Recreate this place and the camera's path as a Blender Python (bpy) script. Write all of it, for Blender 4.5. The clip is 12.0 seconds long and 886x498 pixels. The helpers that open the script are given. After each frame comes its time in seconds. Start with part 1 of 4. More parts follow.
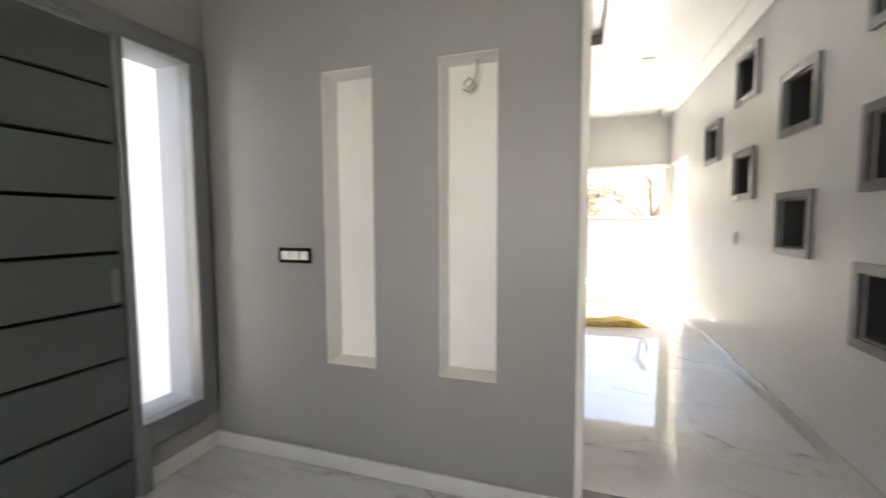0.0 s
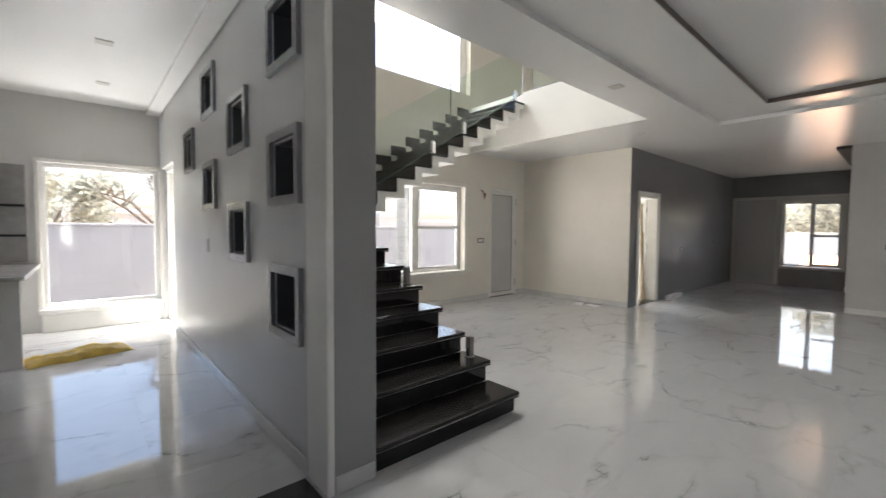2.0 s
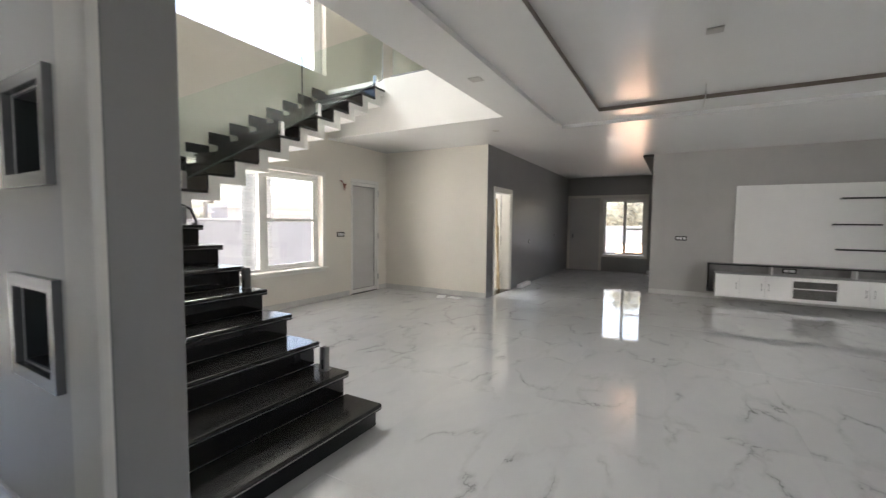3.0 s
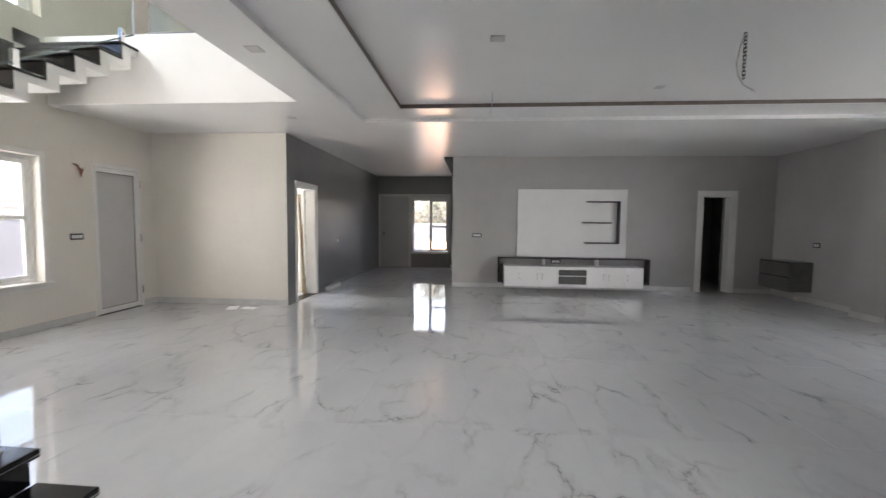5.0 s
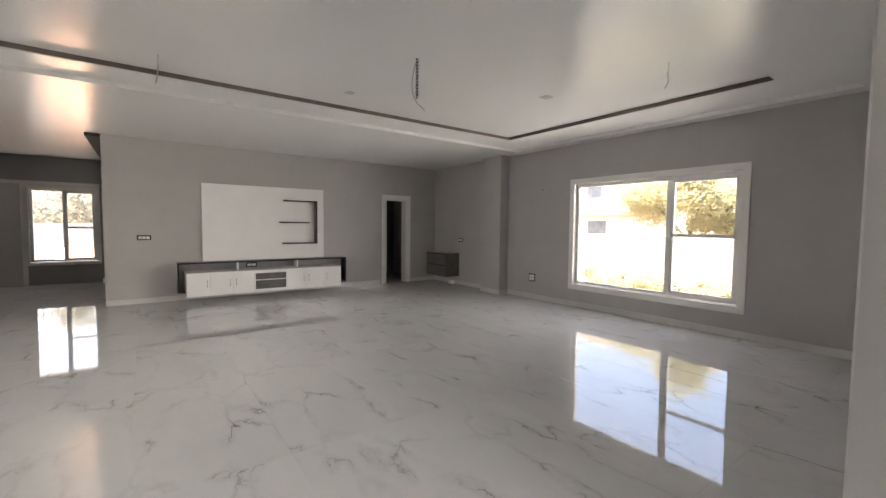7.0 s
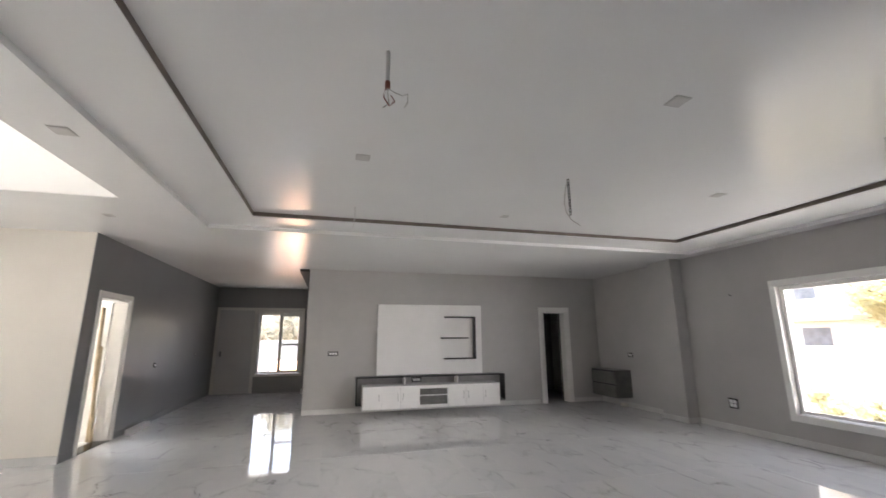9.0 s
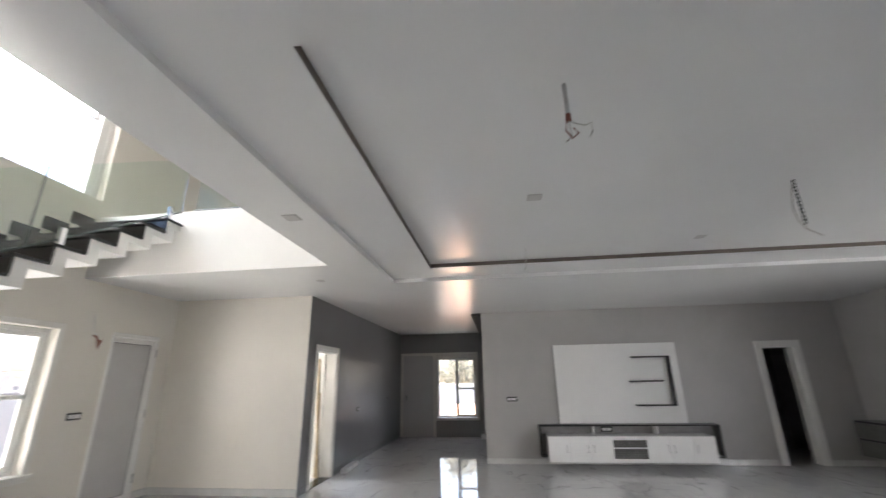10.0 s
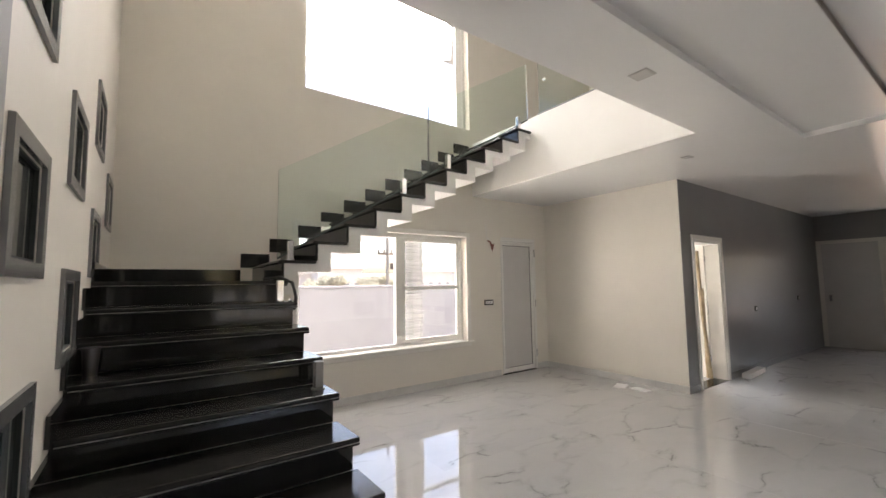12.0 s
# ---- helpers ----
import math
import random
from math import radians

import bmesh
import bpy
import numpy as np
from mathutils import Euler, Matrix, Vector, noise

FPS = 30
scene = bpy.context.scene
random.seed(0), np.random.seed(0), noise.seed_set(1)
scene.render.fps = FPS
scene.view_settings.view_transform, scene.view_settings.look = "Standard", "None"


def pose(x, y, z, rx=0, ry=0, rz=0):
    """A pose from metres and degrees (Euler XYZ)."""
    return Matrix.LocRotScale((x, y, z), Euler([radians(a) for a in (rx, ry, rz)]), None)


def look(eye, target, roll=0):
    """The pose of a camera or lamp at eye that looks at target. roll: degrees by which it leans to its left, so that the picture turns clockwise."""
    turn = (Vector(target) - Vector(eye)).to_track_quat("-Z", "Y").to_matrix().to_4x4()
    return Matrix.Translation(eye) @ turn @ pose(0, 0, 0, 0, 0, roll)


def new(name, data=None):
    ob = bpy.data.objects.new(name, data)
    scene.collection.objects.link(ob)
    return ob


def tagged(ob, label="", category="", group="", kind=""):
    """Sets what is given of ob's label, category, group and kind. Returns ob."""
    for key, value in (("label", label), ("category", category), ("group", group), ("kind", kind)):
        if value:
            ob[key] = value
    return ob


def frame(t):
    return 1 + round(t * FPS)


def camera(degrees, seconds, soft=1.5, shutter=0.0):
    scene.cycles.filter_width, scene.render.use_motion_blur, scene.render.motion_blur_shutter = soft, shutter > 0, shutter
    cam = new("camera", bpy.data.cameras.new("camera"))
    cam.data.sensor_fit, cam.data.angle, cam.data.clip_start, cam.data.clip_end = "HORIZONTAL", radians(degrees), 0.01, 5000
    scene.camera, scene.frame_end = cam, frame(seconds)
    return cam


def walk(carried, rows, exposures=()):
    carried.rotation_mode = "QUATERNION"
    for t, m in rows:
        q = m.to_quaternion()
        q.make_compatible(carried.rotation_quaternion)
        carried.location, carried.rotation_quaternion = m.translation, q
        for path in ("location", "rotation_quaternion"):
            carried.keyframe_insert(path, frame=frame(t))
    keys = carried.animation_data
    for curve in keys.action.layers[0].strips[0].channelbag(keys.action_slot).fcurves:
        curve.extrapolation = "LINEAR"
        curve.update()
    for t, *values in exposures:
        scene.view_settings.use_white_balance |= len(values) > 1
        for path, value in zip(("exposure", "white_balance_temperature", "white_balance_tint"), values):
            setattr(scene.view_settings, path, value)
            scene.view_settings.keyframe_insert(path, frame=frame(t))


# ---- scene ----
cam = camera(94.5, 12.0, soft=1.4, shutter=0.3)
PATH = [
    (0, (0.846, 0.583, 1.379), (0.222, 2.478, 1.241), -0.2),
    (0.5, (0.954, 0.577, 1.369), (1.004, 2.573, 1.242), -0.2),
    (1, (1.066, 0.562, 1.375), (1.676, 2.464, 1.27), -0.3),
    (1.5, (1.186, 0.561, 1.38), (2.206, 2.279, 1.287), 0.2),
    (2, (1.324, 0.569, 1.377), (2.644, 2.068, 1.283), 0.4),
    (2.5, (1.444, 0.59, 1.367), (2.995, 1.849, 1.259), 0.5),
    (3, (1.62, 0.762, 1.386), (3.352, 1.755, 1.263), 0.6),
    (3.2, (1.65, 0.772, 1.395), (3.432, 1.671, 1.261), 0.8),
    (5, (2.069, 0.723, 1.412), (4.059, 0.884, 1.284), 0.6),
    (5.5, (2.147, 0.69, 1.345), (4.134, 0.498, 1.224), 0.8),
    (6, (2.245, 0.69, 1.358), (4.131, 0.035, 1.238), 0.7),
    (6.5, (2.324, 0.747, 1.388), (4.004, -0.331, 1.265), 0.5),
    (6.7, (2.316, 0.702, 1.39), (3.928, -0.476, 1.269), 0.6),
    (8.3, (2.303, 0.69, 1.426), (4.088, -0.204, 1.559), -0.7),
    (8.5, (2.3, 0.731, 1.419), (4.126, -0.055, 1.638), -0.6),
    (9, (2.313, 0.748, 1.452), (4.202, 0.245, 1.875), -0.3),
    (9.5, (2.346, 0.816, 1.471), (4.254, 0.633, 2.041), -0.6),
    (10, (2.439, 0.944, 1.522), (4.329, 1.18, 2.132), -1.0),
    (10.5, (2.521, 1.048, 1.508), (4.296, 1.777, 2.072), -1.7),
    (11, (2.691, 1.128, 1.531), (4.24, 2.319, 1.957), -1.7),
    (11.5, (2.808, 1.182, 1.512), (4.106, 2.677, 1.79), -1.3),
    (12, (2.844, 1.247, 1.48), (4.003, 2.869, 1.648), -0.8),
]
EXPOSURES = [(0.0, 3.68, 7250, 11), (0.5, 3.25, 6950, 10), (1.0, 2.85, 6800, 10), (1.5, 2.77, 6550, 10), (2.2, 2.66, 6450, 10), (3.0, 2.85, 6450, 10), (5.3, 2.98, 6200, 13), (6.5, 3.1, 6900, 14), (8.5, 3.17, 6700, 14), (9.5, 3.15, 6300, 13), (10.0, 2.97, 6250, 12), (10.5, 2.77, 6300, 12), (11.0, 2.76, 6550, 13), (12.0, 2.82, 6850, 14)]
walk(cam, [(t, look(eye, target, roll)) for t, eye, target, roll in PATH], EXPOSURES)

# ---- light ----
SUN_TO = Vector((0.36, 0.07, 0.93)).normalized()
world = bpy.data.worlds.new("sky")
scene.world = world
world.use_nodes = True
wn = world.node_tree
sky = wn.nodes.new("ShaderNodeTexSky")
sky.sky_type = "NISHITA"
sky.sun_disc = False
sky.sun_elevation = math.asin(SUN_TO.z)
sky.sun_rotation = math.atan2(SUN_TO.x, SUN_TO.y)
sky.dust_density = 4.0
sky.ozone_density = 0.6
wn.nodes["Background"].inputs["Strength"].default_value = 0.1
wn.links.new(sky.outputs["Color"], wn.nodes["Background"].inputs["Color"])
sun = new("sun", bpy.data.lights.new("sun", "SUN"))
sun.data.energy, sun.data.angle, sun.data.color = 3.2, radians(0.5), (1.0, 0.95, 0.87)
sun.matrix_world = look(SUN_TO * 30, (0, 0, 0))


def skylight(eye, target, w, h, watts, color=(1.0, 0.98, 0.96), spread=180):
    """Stands in for the sky's light at a window."""
    a = new("skylight", bpy.data.lights.new("skylight", "AREA"))
    a.data.shape, a.data.size, a.data.size_y, a.data.energy, a.data.color = "RECTANGLE", w, h, watts, color
    a.data.spread = radians(spread)
    a.matrix_world = look(eye, target)


WARM = (1.0, 0.93, 0.84)
skylight((5.6, 7.0, 5.6), (4.4, 5.0, 3.0), 2.6, 0.9, 25)
skylight((5.6, 7.45, 3.25), (4.2, 5.6, 5.0), 2.6, 1.2, 28)
skylight((5.55, 7.35, 0.0), (5.55, 5.9, 1.5), 2.6, 0.9, 21, WARM)
skylight((3.3, 7.7, 1.5), (8.6, 5.0, 1.3), 1.0, 1.5, 13, WARM)
skylight((4.6, -6.9, -0.25), (7.0, -5.0, 1.0), 2.6, 0.8, 20, (1.0, 0.95, 0.89))
skylight((2.3, -8.8, 1.9), (8.0, -0.8, 1.2), 4.0, 2.4, 30, spread=130)
skylight((18.4, 2.17, 0.1), (11.0, 2.17, 2.9), 1.3, 1.2, 1.25, (1.0, 0.56, 0.32), 60)
skylight((15.75, 2.17, 0.0), (13.2, 2.17, 1.9), 1.1, 0.5, 5, WARM)
skylight((1.5, 9.0, -0.05), (1.5, 7.7, 1.0), 1.3, 0.6, 13)
skylight((9.95, 6.42, 1.6), (9.6, 3.8, 1.0), 1.8, 1.3, 12)
skylight((-2.0, 1.35, 1.4), (-1.1, 2.25, 1.3), 0.7, 1.9, 1.9)
# Fill light for the foyer, sent through its added, unseen window.
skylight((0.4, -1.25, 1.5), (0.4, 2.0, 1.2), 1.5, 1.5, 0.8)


# ---- materials ----
def mat(name, color, rough=0.5, metal=0.0, vary=0.0, scale=4.0, bump=0.0, bscale=60.0, spec=0.5, second=None, rvary=0.0):
    m = bpy.data.materials.new(name)
    m.use_nodes = True
    nt = m.node_tree
    b = nt.nodes["Principled BSDF"]
    b.inputs["Base Color"].default_value = (*color, 1)
    b.inputs["Roughness"].default_value = rough
    b.inputs["Metallic"].default_value = metal
    b.inputs["Specular IOR Level"].default_value = spec
    co = nt.nodes.new("ShaderNodeTexCoord")
    if vary or second:
        n = nt.nodes.new("ShaderNodeTexNoise")
        n.inputs["Scale"].default_value, n.inputs["Detail"].default_value, n.inputs["Roughness"].default_value = scale, 6, 0.6
        nt.links.new(co.outputs["Object"], n.inputs["Vector"])
        r = nt.nodes.new("ShaderNodeValToRGB")
        r.color_ramp.elements[0].position, r.color_ramp.elements[1].position = 0.32, 0.68
        lo = second or tuple(c * (1 - vary) for c in color)
        hi = color if second else tuple(min(1, c * (1 + vary)) for c in color)
        r.color_ramp.elements[0].color, r.color_ramp.elements[1].color = (*lo, 1), (*hi, 1)
        nt.links.new(n.outputs["Fac"], r.inputs["Fac"])
        nt.links.new(r.outputs["Color"], b.inputs["Base Color"])
        if rvary:
            q = nt.nodes.new("ShaderNodeMapRange")
            q.inputs["To Min"].default_value, q.inputs["To Max"].default_value = max(0.02, rough - rvary), rough + rvary
            nt.links.new(n.outputs["Fac"], q.inputs["Value"])
            nt.links.new(q.outputs["Result"], b.inputs["Roughness"])
    if bump:
        n2 = nt.nodes.new("ShaderNodeTexNoise")
        n2.inputs["Scale"].default_value, n2.inputs["Detail"].default_value = bscale, 4
        nt.links.new(co.outputs["Object"], n2.inputs["Vector"])
        k = nt.nodes.new("ShaderNodeBump")
        k.inputs["Strength"].default_value, k.inputs["Distance"].default_value = bump, 0.004
        nt.links.new(n2.outputs["Fac"], k.inputs["Height"])
        nt.links.new(k.outputs["Normal"], b.inputs["Normal"])
    return m


def glass(name, color=(1, 1, 1), rough=0.0):
    m = mat(name, color, rough)
    b = m.node_tree.nodes["Principled BSDF"]
    b.inputs["Transmission Weight"].default_value = 1.0
    b.inputs["IOR"].default_value = 1.4
    return m


def marble(name):
    """Polished vitrified tile: faint grey clouds, long hair veins and a few dark strokes, shifted from tile to tile."""
    m = mat(name, (0.64, 0.64, 0.63), 0.035, spec=0.85)
    nt = m.node_tree
    b = nt.nodes["Principled BSDF"]
    b.inputs["IOR"].default_value = 1.65

    def node(kind, **values):
        n = nt.nodes.new(kind)
        for key, value in values.items():
            n.inputs[key].default_value = value
        return n

    def span(source, lo, hi, a=0.0, z=1.0):
        r = node("ShaderNodeMapRange", **{"From Min": lo, "From Max": hi, "To Min": a, "To Max": z})
        nt.links.new(source, r.inputs["Value"])
        return r.outputs["Result"]

    def times(p, q):
        k = nt.nodes.new("ShaderNodeMath")
        k.operation = "MULTIPLY"
        nt.links.new(p, k.inputs[0])
        if isinstance(q, float):
            k.inputs[1].default_value = q
        else:
            nt.links.new(q, k.inputs[1])
        return k.outputs["Value"]

    co = nt.nodes.new("ShaderNodeTexCoord")
    info = nt.nodes.new("ShaderNodeObjectInfo")
    far = nt.nodes.new("ShaderNodeVectorMath")
    far.operation = "MULTIPLY_ADD"
    far.inputs[1].default_value = (37.0, 53.0, 19.0)
    nt.links.new(info.outputs["Random"], far.inputs[0])
    nt.links.new(co.outputs["Object"], far.inputs[2])
    mp = nt.nodes.new("ShaderNodeMapping")
    mp.inputs["Rotation"].default_value = (0, 0, 0.75)
    mp.inputs["Scale"].default_value = (0.95, 1.7, 1.0)
    nt.links.new(far.outputs["Vector"], mp.inputs["Vector"])
    warp = node("ShaderNodeTexNoise", Scale=1.6, Detail=5.0, Roughness=0.6)
    nt.links.new(mp.outputs["Vector"], warp.inputs["Vector"])
    add = nt.nodes.new("ShaderNodeVectorMath")
    add.operation = "MULTIPLY_ADD"
    add.inputs[1].default_value = (0.8, 0.8, 0.8)
    nt.links.new(warp.outputs["Color"], add.inputs[0])
    nt.links.new(mp.outputs["Vector"], add.inputs[2])
    vein = node("ShaderNodeTexVoronoi", Scale=1.25)
    vein.feature = "DISTANCE_TO_EDGE"
    nt.links.new(add.outputs["Vector"], vein.inputs["Vector"])
    gate = node("ShaderNodeTexNoise", Scale=2.4, Detail=4.0)
    nt.links.new(far.outputs["Vector"], gate.inputs["Vector"])
    dark = times(times(span(vein.outputs["Distance"], 0.0, 0.012, 1.0, 0.0), span(gate.outputs["Fac"], 0.55, 0.66)), 0.75)
    soft = times(times(span(vein.outputs["Distance"], 0.0, 0.07, 1.0, 0.0), span(gate.outputs["Fac"], 0.42, 0.62)), 0.4)
    cloud = node("ShaderNodeTexNoise", Scale=1.1, Detail=8.0, Roughness=0.6)
    nt.links.new(add.outputs["Vector"], cloud.inputs["Vector"])
    cr = nt.nodes.new("ShaderNodeValToRGB")
    cr.color_ramp.elements[0].position, cr.color_ramp.elements[1].position = 0.3, 0.6
    cr.color_ramp.elements[0].color = (0.6, 0.602, 0.605, 1)
    cr.color_ramp.elements[1].color = (0.66, 0.66, 0.652, 1)
    nt.links.new(cloud.outputs["Fac"], cr.inputs["Fac"])
    last = cr.outputs["Color"]
    for fac, colour in ((soft, (0.36, 0.36, 0.35, 1)), (dark, (0.09, 0.087, 0.08, 1))):
        mix = nt.nodes.new("ShaderNodeMixRGB")
        mix.inputs["Color2"].default_value = colour
        nt.links.new(fac, mix.inputs["Fac"])
        nt.links.new(last, mix.inputs["Color1"])
        last = mix.outputs["Color"]
    nt.links.new(last, b.inputs["Base Color"])
    return m


def leafy(m, share=0.45):
    """Lets light pass through leaves."""
    nt = m.node_tree
    b = nt.nodes["Principled BSDF"]
    tr = nt.nodes.new("ShaderNodeBsdfTranslucent")
    source = b.inputs["Base Color"].links[0].from_socket
    nt.links.new(source, tr.inputs["Color"])
    mx = nt.nodes.new("ShaderNodeMixShader")
    mx.inputs["Fac"].default_value = share
    nt.links.new(b.outputs["BSDF"], mx.inputs[1])
    nt.links.new(tr.outputs["BSDF"], mx.inputs[2])
    nt.links.new(mx.outputs["Shader"], nt.nodes["Material Output"].inputs["Surface"])
    return m


M_MARBLE = marble("polished_white_marble")
M_SKIRT = mat("skirting_marble", (0.62, 0.615, 0.59), 0.12, vary=0.08, scale=3)
M_CREAM = mat("cream_paint", (0.75, 0.712, 0.64), 0.5, vary=0.03, scale=1.2, bump=0.15)
M_WHITE = mat("white_wall_paint", (0.78, 0.77, 0.74), 0.4, vary=0.025, scale=1.5, bump=0.12)
M_GREY = mat("grey_wall_paint", (0.44, 0.427, 0.41), 0.38, vary=0.05, scale=1.3, bump=0.18)
M_FOYER = mat("foyer_grey_paint", (0.3, 0.296, 0.288), 0.42, vary=0.04, scale=1.3, bump=0.18)
# Darker copy of the wall grey: shade of passage and store room in colour.
M_GREYSH = mat("shaded_grey_wall_paint", (0.2, 0.2, 0.2), 0.3, vary=0.06, scale=1.3, bump=0.15)
M_CORR = mat("pale_grey_paint", (0.6, 0.59, 0.57), 0.33, vary=0.04, scale=1.4, bump=0.15)
M_CEIL = mat("satin_ceiling_paint", (0.8, 0.8, 0.79), 0.24, vary=0.02, scale=0.9, bump=0.05, bscale=25)
M_COVE = mat("brown_cove_strip", (0.17, 0.14, 0.12), 0.5, vary=0.15, scale=6)
M_TRIM = mat("white_upvc", (0.82, 0.81, 0.78), 0.25, vary=0.02, scale=5)
M_CASE = mat("white_casing_paint", (0.78, 0.76, 0.71), 0.35, vary=0.03, scale=5, bump=0.1)
M_GRAN = mat("black_granite", (0.007, 0.007, 0.008), 0.08, second=(0.015, 0.0145, 0.014), scale=240, rvary=0.03)
# Lightened for dust, and for grazing reflection put into the tread colour.
M_TREAD = mat("dusty_sheen_black_granite", (0.016, 0.0155, 0.015), 0.15, second=(0.022, 0.021, 0.02), scale=240, rvary=0.03)
M_DOORG = mat("slate_grey_door_paint", (0.08, 0.097, 0.093), 0.32, vary=0.06, scale=3, bump=0.08)
M_FRAMEG = mat("steel_grey_frame_paint", (0.17, 0.18, 0.19), 0.3, vary=0.05, scale=4)
M_BLACK = mat("black_laminate", (0.012, 0.012, 0.012), 0.3, vary=0.2, scale=8)
M_GROOVE = mat("black_groove", (0.004, 0.004, 0.004), 0.8, spec=0.1)
M_SQ = mat("grey_niche_frame_paint", (0.27, 0.275, 0.28), 0.25, metal=0.55, vary=0.06, scale=6)
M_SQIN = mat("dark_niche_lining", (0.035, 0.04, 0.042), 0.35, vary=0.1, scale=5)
M_LAM = mat("white_laminate", (0.88, 0.87, 0.85), 0.18, vary=0.015, scale=3)
M_LAMG = mat("grey_laminate", (0.3, 0.29, 0.28), 0.3, vary=0.12, scale=9)
M_DKLAM = mat("charcoal_laminate", (0.13, 0.125, 0.118), 0.35, vary=0.18, scale=7)
M_STEEL = mat("dull_steel", (0.3, 0.29, 0.28), 0.3, metal=1.0, vary=0.1)
M_CHROME = mat("chrome", (0.75, 0.75, 0.76), 0.12, metal=1.0)
M_SPOT = mat("grey_plate_plastic", (0.42, 0.41, 0.39), 0.35, vary=0.05, scale=9)
M_SPOTL = mat("milky_lens_plastic", (0.6, 0.59, 0.57), 0.25, vary=0.03, scale=9)
M_GEDGE = mat("green_glass_edge", (0.09, 0.11, 0.105), 0.15, vary=0.1)
M_GROUT = mat("tile_bed_grout", (0.55, 0.55, 0.53), 0.8, vary=0.05, scale=6)
M_YARDW = mat("lavender_yard_wall_paint", (0.17, 0.168, 0.18), 0.8, vary=0.06, scale=0.9, bump=0.3)
# Paint of the far houses, its tone standing in for distance haze.
M_FAR = mat("hazed_far_render", (0.5, 0.495, 0.5), 0.85, vary=0.06, scale=0.5)
M_TUMB = mat("dull_dark_steel", (0.16, 0.15, 0.145), 0.28, metal=1.0, vary=0.12)
# Pale colour that draws the highlight line along the tread edges.
M_EDGELIT = mat("pale_edge_highlight", (0.3, 0.29, 0.27), 0.4, vary=0.2, scale=14)
M_PORCH = mat("pale_lavender_render", (0.4, 0.39, 0.42), 0.8, vary=0.05, scale=0.8, bump=0.3)
# Eave paint darkened well below white, so the underside reads as shaded.
M_EAVE = mat("shaded_eave_paint", (0.2, 0.2, 0.2), 0.8, vary=0.05, scale=0.8, bump=0.2)
# The reveal is white; its bluish skylit shade is put into this colour.
M_REVEAL = mat("skylit_shade_reveal_paint", (0.24, 0.255, 0.285), 0.6, vary=0.05, scale=2.0, bump=0.2)
M_PANEL = mat("frosted_grey_panel", (0.56, 0.55, 0.535), 0.3, vary=0.03, scale=3)
M_GLASS = glass("window_glass")
M_RAIL = glass("green_tinted_glass", (0.86, 0.94, 0.9))
M_FROST = glass("frosted_glass", (0.96, 0.97, 1.0), 0.18)
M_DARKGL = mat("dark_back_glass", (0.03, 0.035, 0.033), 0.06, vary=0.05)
M_SWB = mat("switch_black_plastic", (0.015, 0.015, 0.015), 0.25, vary=0.1)
M_SWW = mat("switch_white_plastic", (0.8, 0.8, 0.78), 0.25, vary=0.02)
M_SACK = mat("yellow_woven_plastic", (0.55, 0.38, 0.06), 0.45, vary=0.2, scale=9, bump=0.6, bscale=140)
M_STRIP = mat("charcoal_edge_paint", (0.03, 0.03, 0.03), 0.8, vary=0.15, scale=6)
M_WIRE = mat("wire_insulation", (0.35, 0.33, 0.3), 0.5, vary=0.15)
M_COPPER = mat("copper_red_wire", (0.2, 0.06, 0.035), 0.45, vary=0.2)
M_SOIL = mat("dry_soil", (0.36, 0.27, 0.18), 0.95, second=(0.24, 0.19, 0.13), scale=0.7, bump=0.6, bscale=9)
M_CONC = mat("paving_concrete", (0.24, 0.235, 0.22), 0.85, vary=0.12, scale=1.2, bump=0.3)
# Whitish wall paint, greyed and blued to hold the north wall's shade.
M_COMP = mat("shaded_white_wall_paint", (0.29, 0.285, 0.3), 0.8, vary=0.06, scale=0.9, bump=0.3)
M_OUTW = mat("exterior_white_render", (0.75, 0.74, 0.71), 0.75, vary=0.05, scale=0.8, bump=0.3)
M_STONE = mat("grey_split_stone", (0.22, 0.22, 0.22), 0.75, vary=0.35, scale=14, bump=0.8, bscale=50)
# Leaf colour raised above real foliage to imitate sun glare and haze.
M_LEAF = leafy(mat("sunlit_leaves", (0.52, 0.47, 0.28), 0.6, second=(0.42, 0.41, 0.25), scale=2.0))
# Paler and greyer than the leaves: haze put into the colour.
M_LEAFHZ = leafy(mat("hazed_leaves", (0.4, 0.4, 0.34), 0.8, second=(0.3, 0.3, 0.25), scale=3.0))
M_BARK = mat("grey_bark", (0.13, 0.1, 0.08), 0.9, vary=0.3, scale=12, bump=0.7)
M_PALER = mat("sandy_eave_paint", (0.55, 0.45, 0.33), 0.8, vary=0.12, scale=2, bump=0.3)
M_WOODL = mat("pale_timber", (0.45, 0.35, 0.22), 0.6, vary=0.25, scale=7, bump=0.3)
M_PAPER = mat("white_paper", (0.8, 0.8, 0.8), 0.6, vary=0.05)
M_WINDK = mat("far_window_glass", (0.2, 0.22, 0.25), 0.15, vary=0.2)


# ---- helpers for building ----
def box(bm, x0, x1, y0, y1, z0, z1):
    x0, x1, y0, y1, z0, z1 = min(x0, x1), max(x0, x1), min(y0, y1), max(y0, y1), min(z0, z1), max(z0, z1)
    v = [bm.verts.new((x, y, z)) for x in (x0, x1) for y in (y0, y1) for z in (z0, z1)]
    for a in ((0, 1, 3, 2), (4, 6, 7, 5), (0, 4, 5, 1), (2, 3, 7, 6), (0, 2, 6, 4), (1, 5, 7, 3)):
        bm.faces.new([v[i] for i in a])
    return v


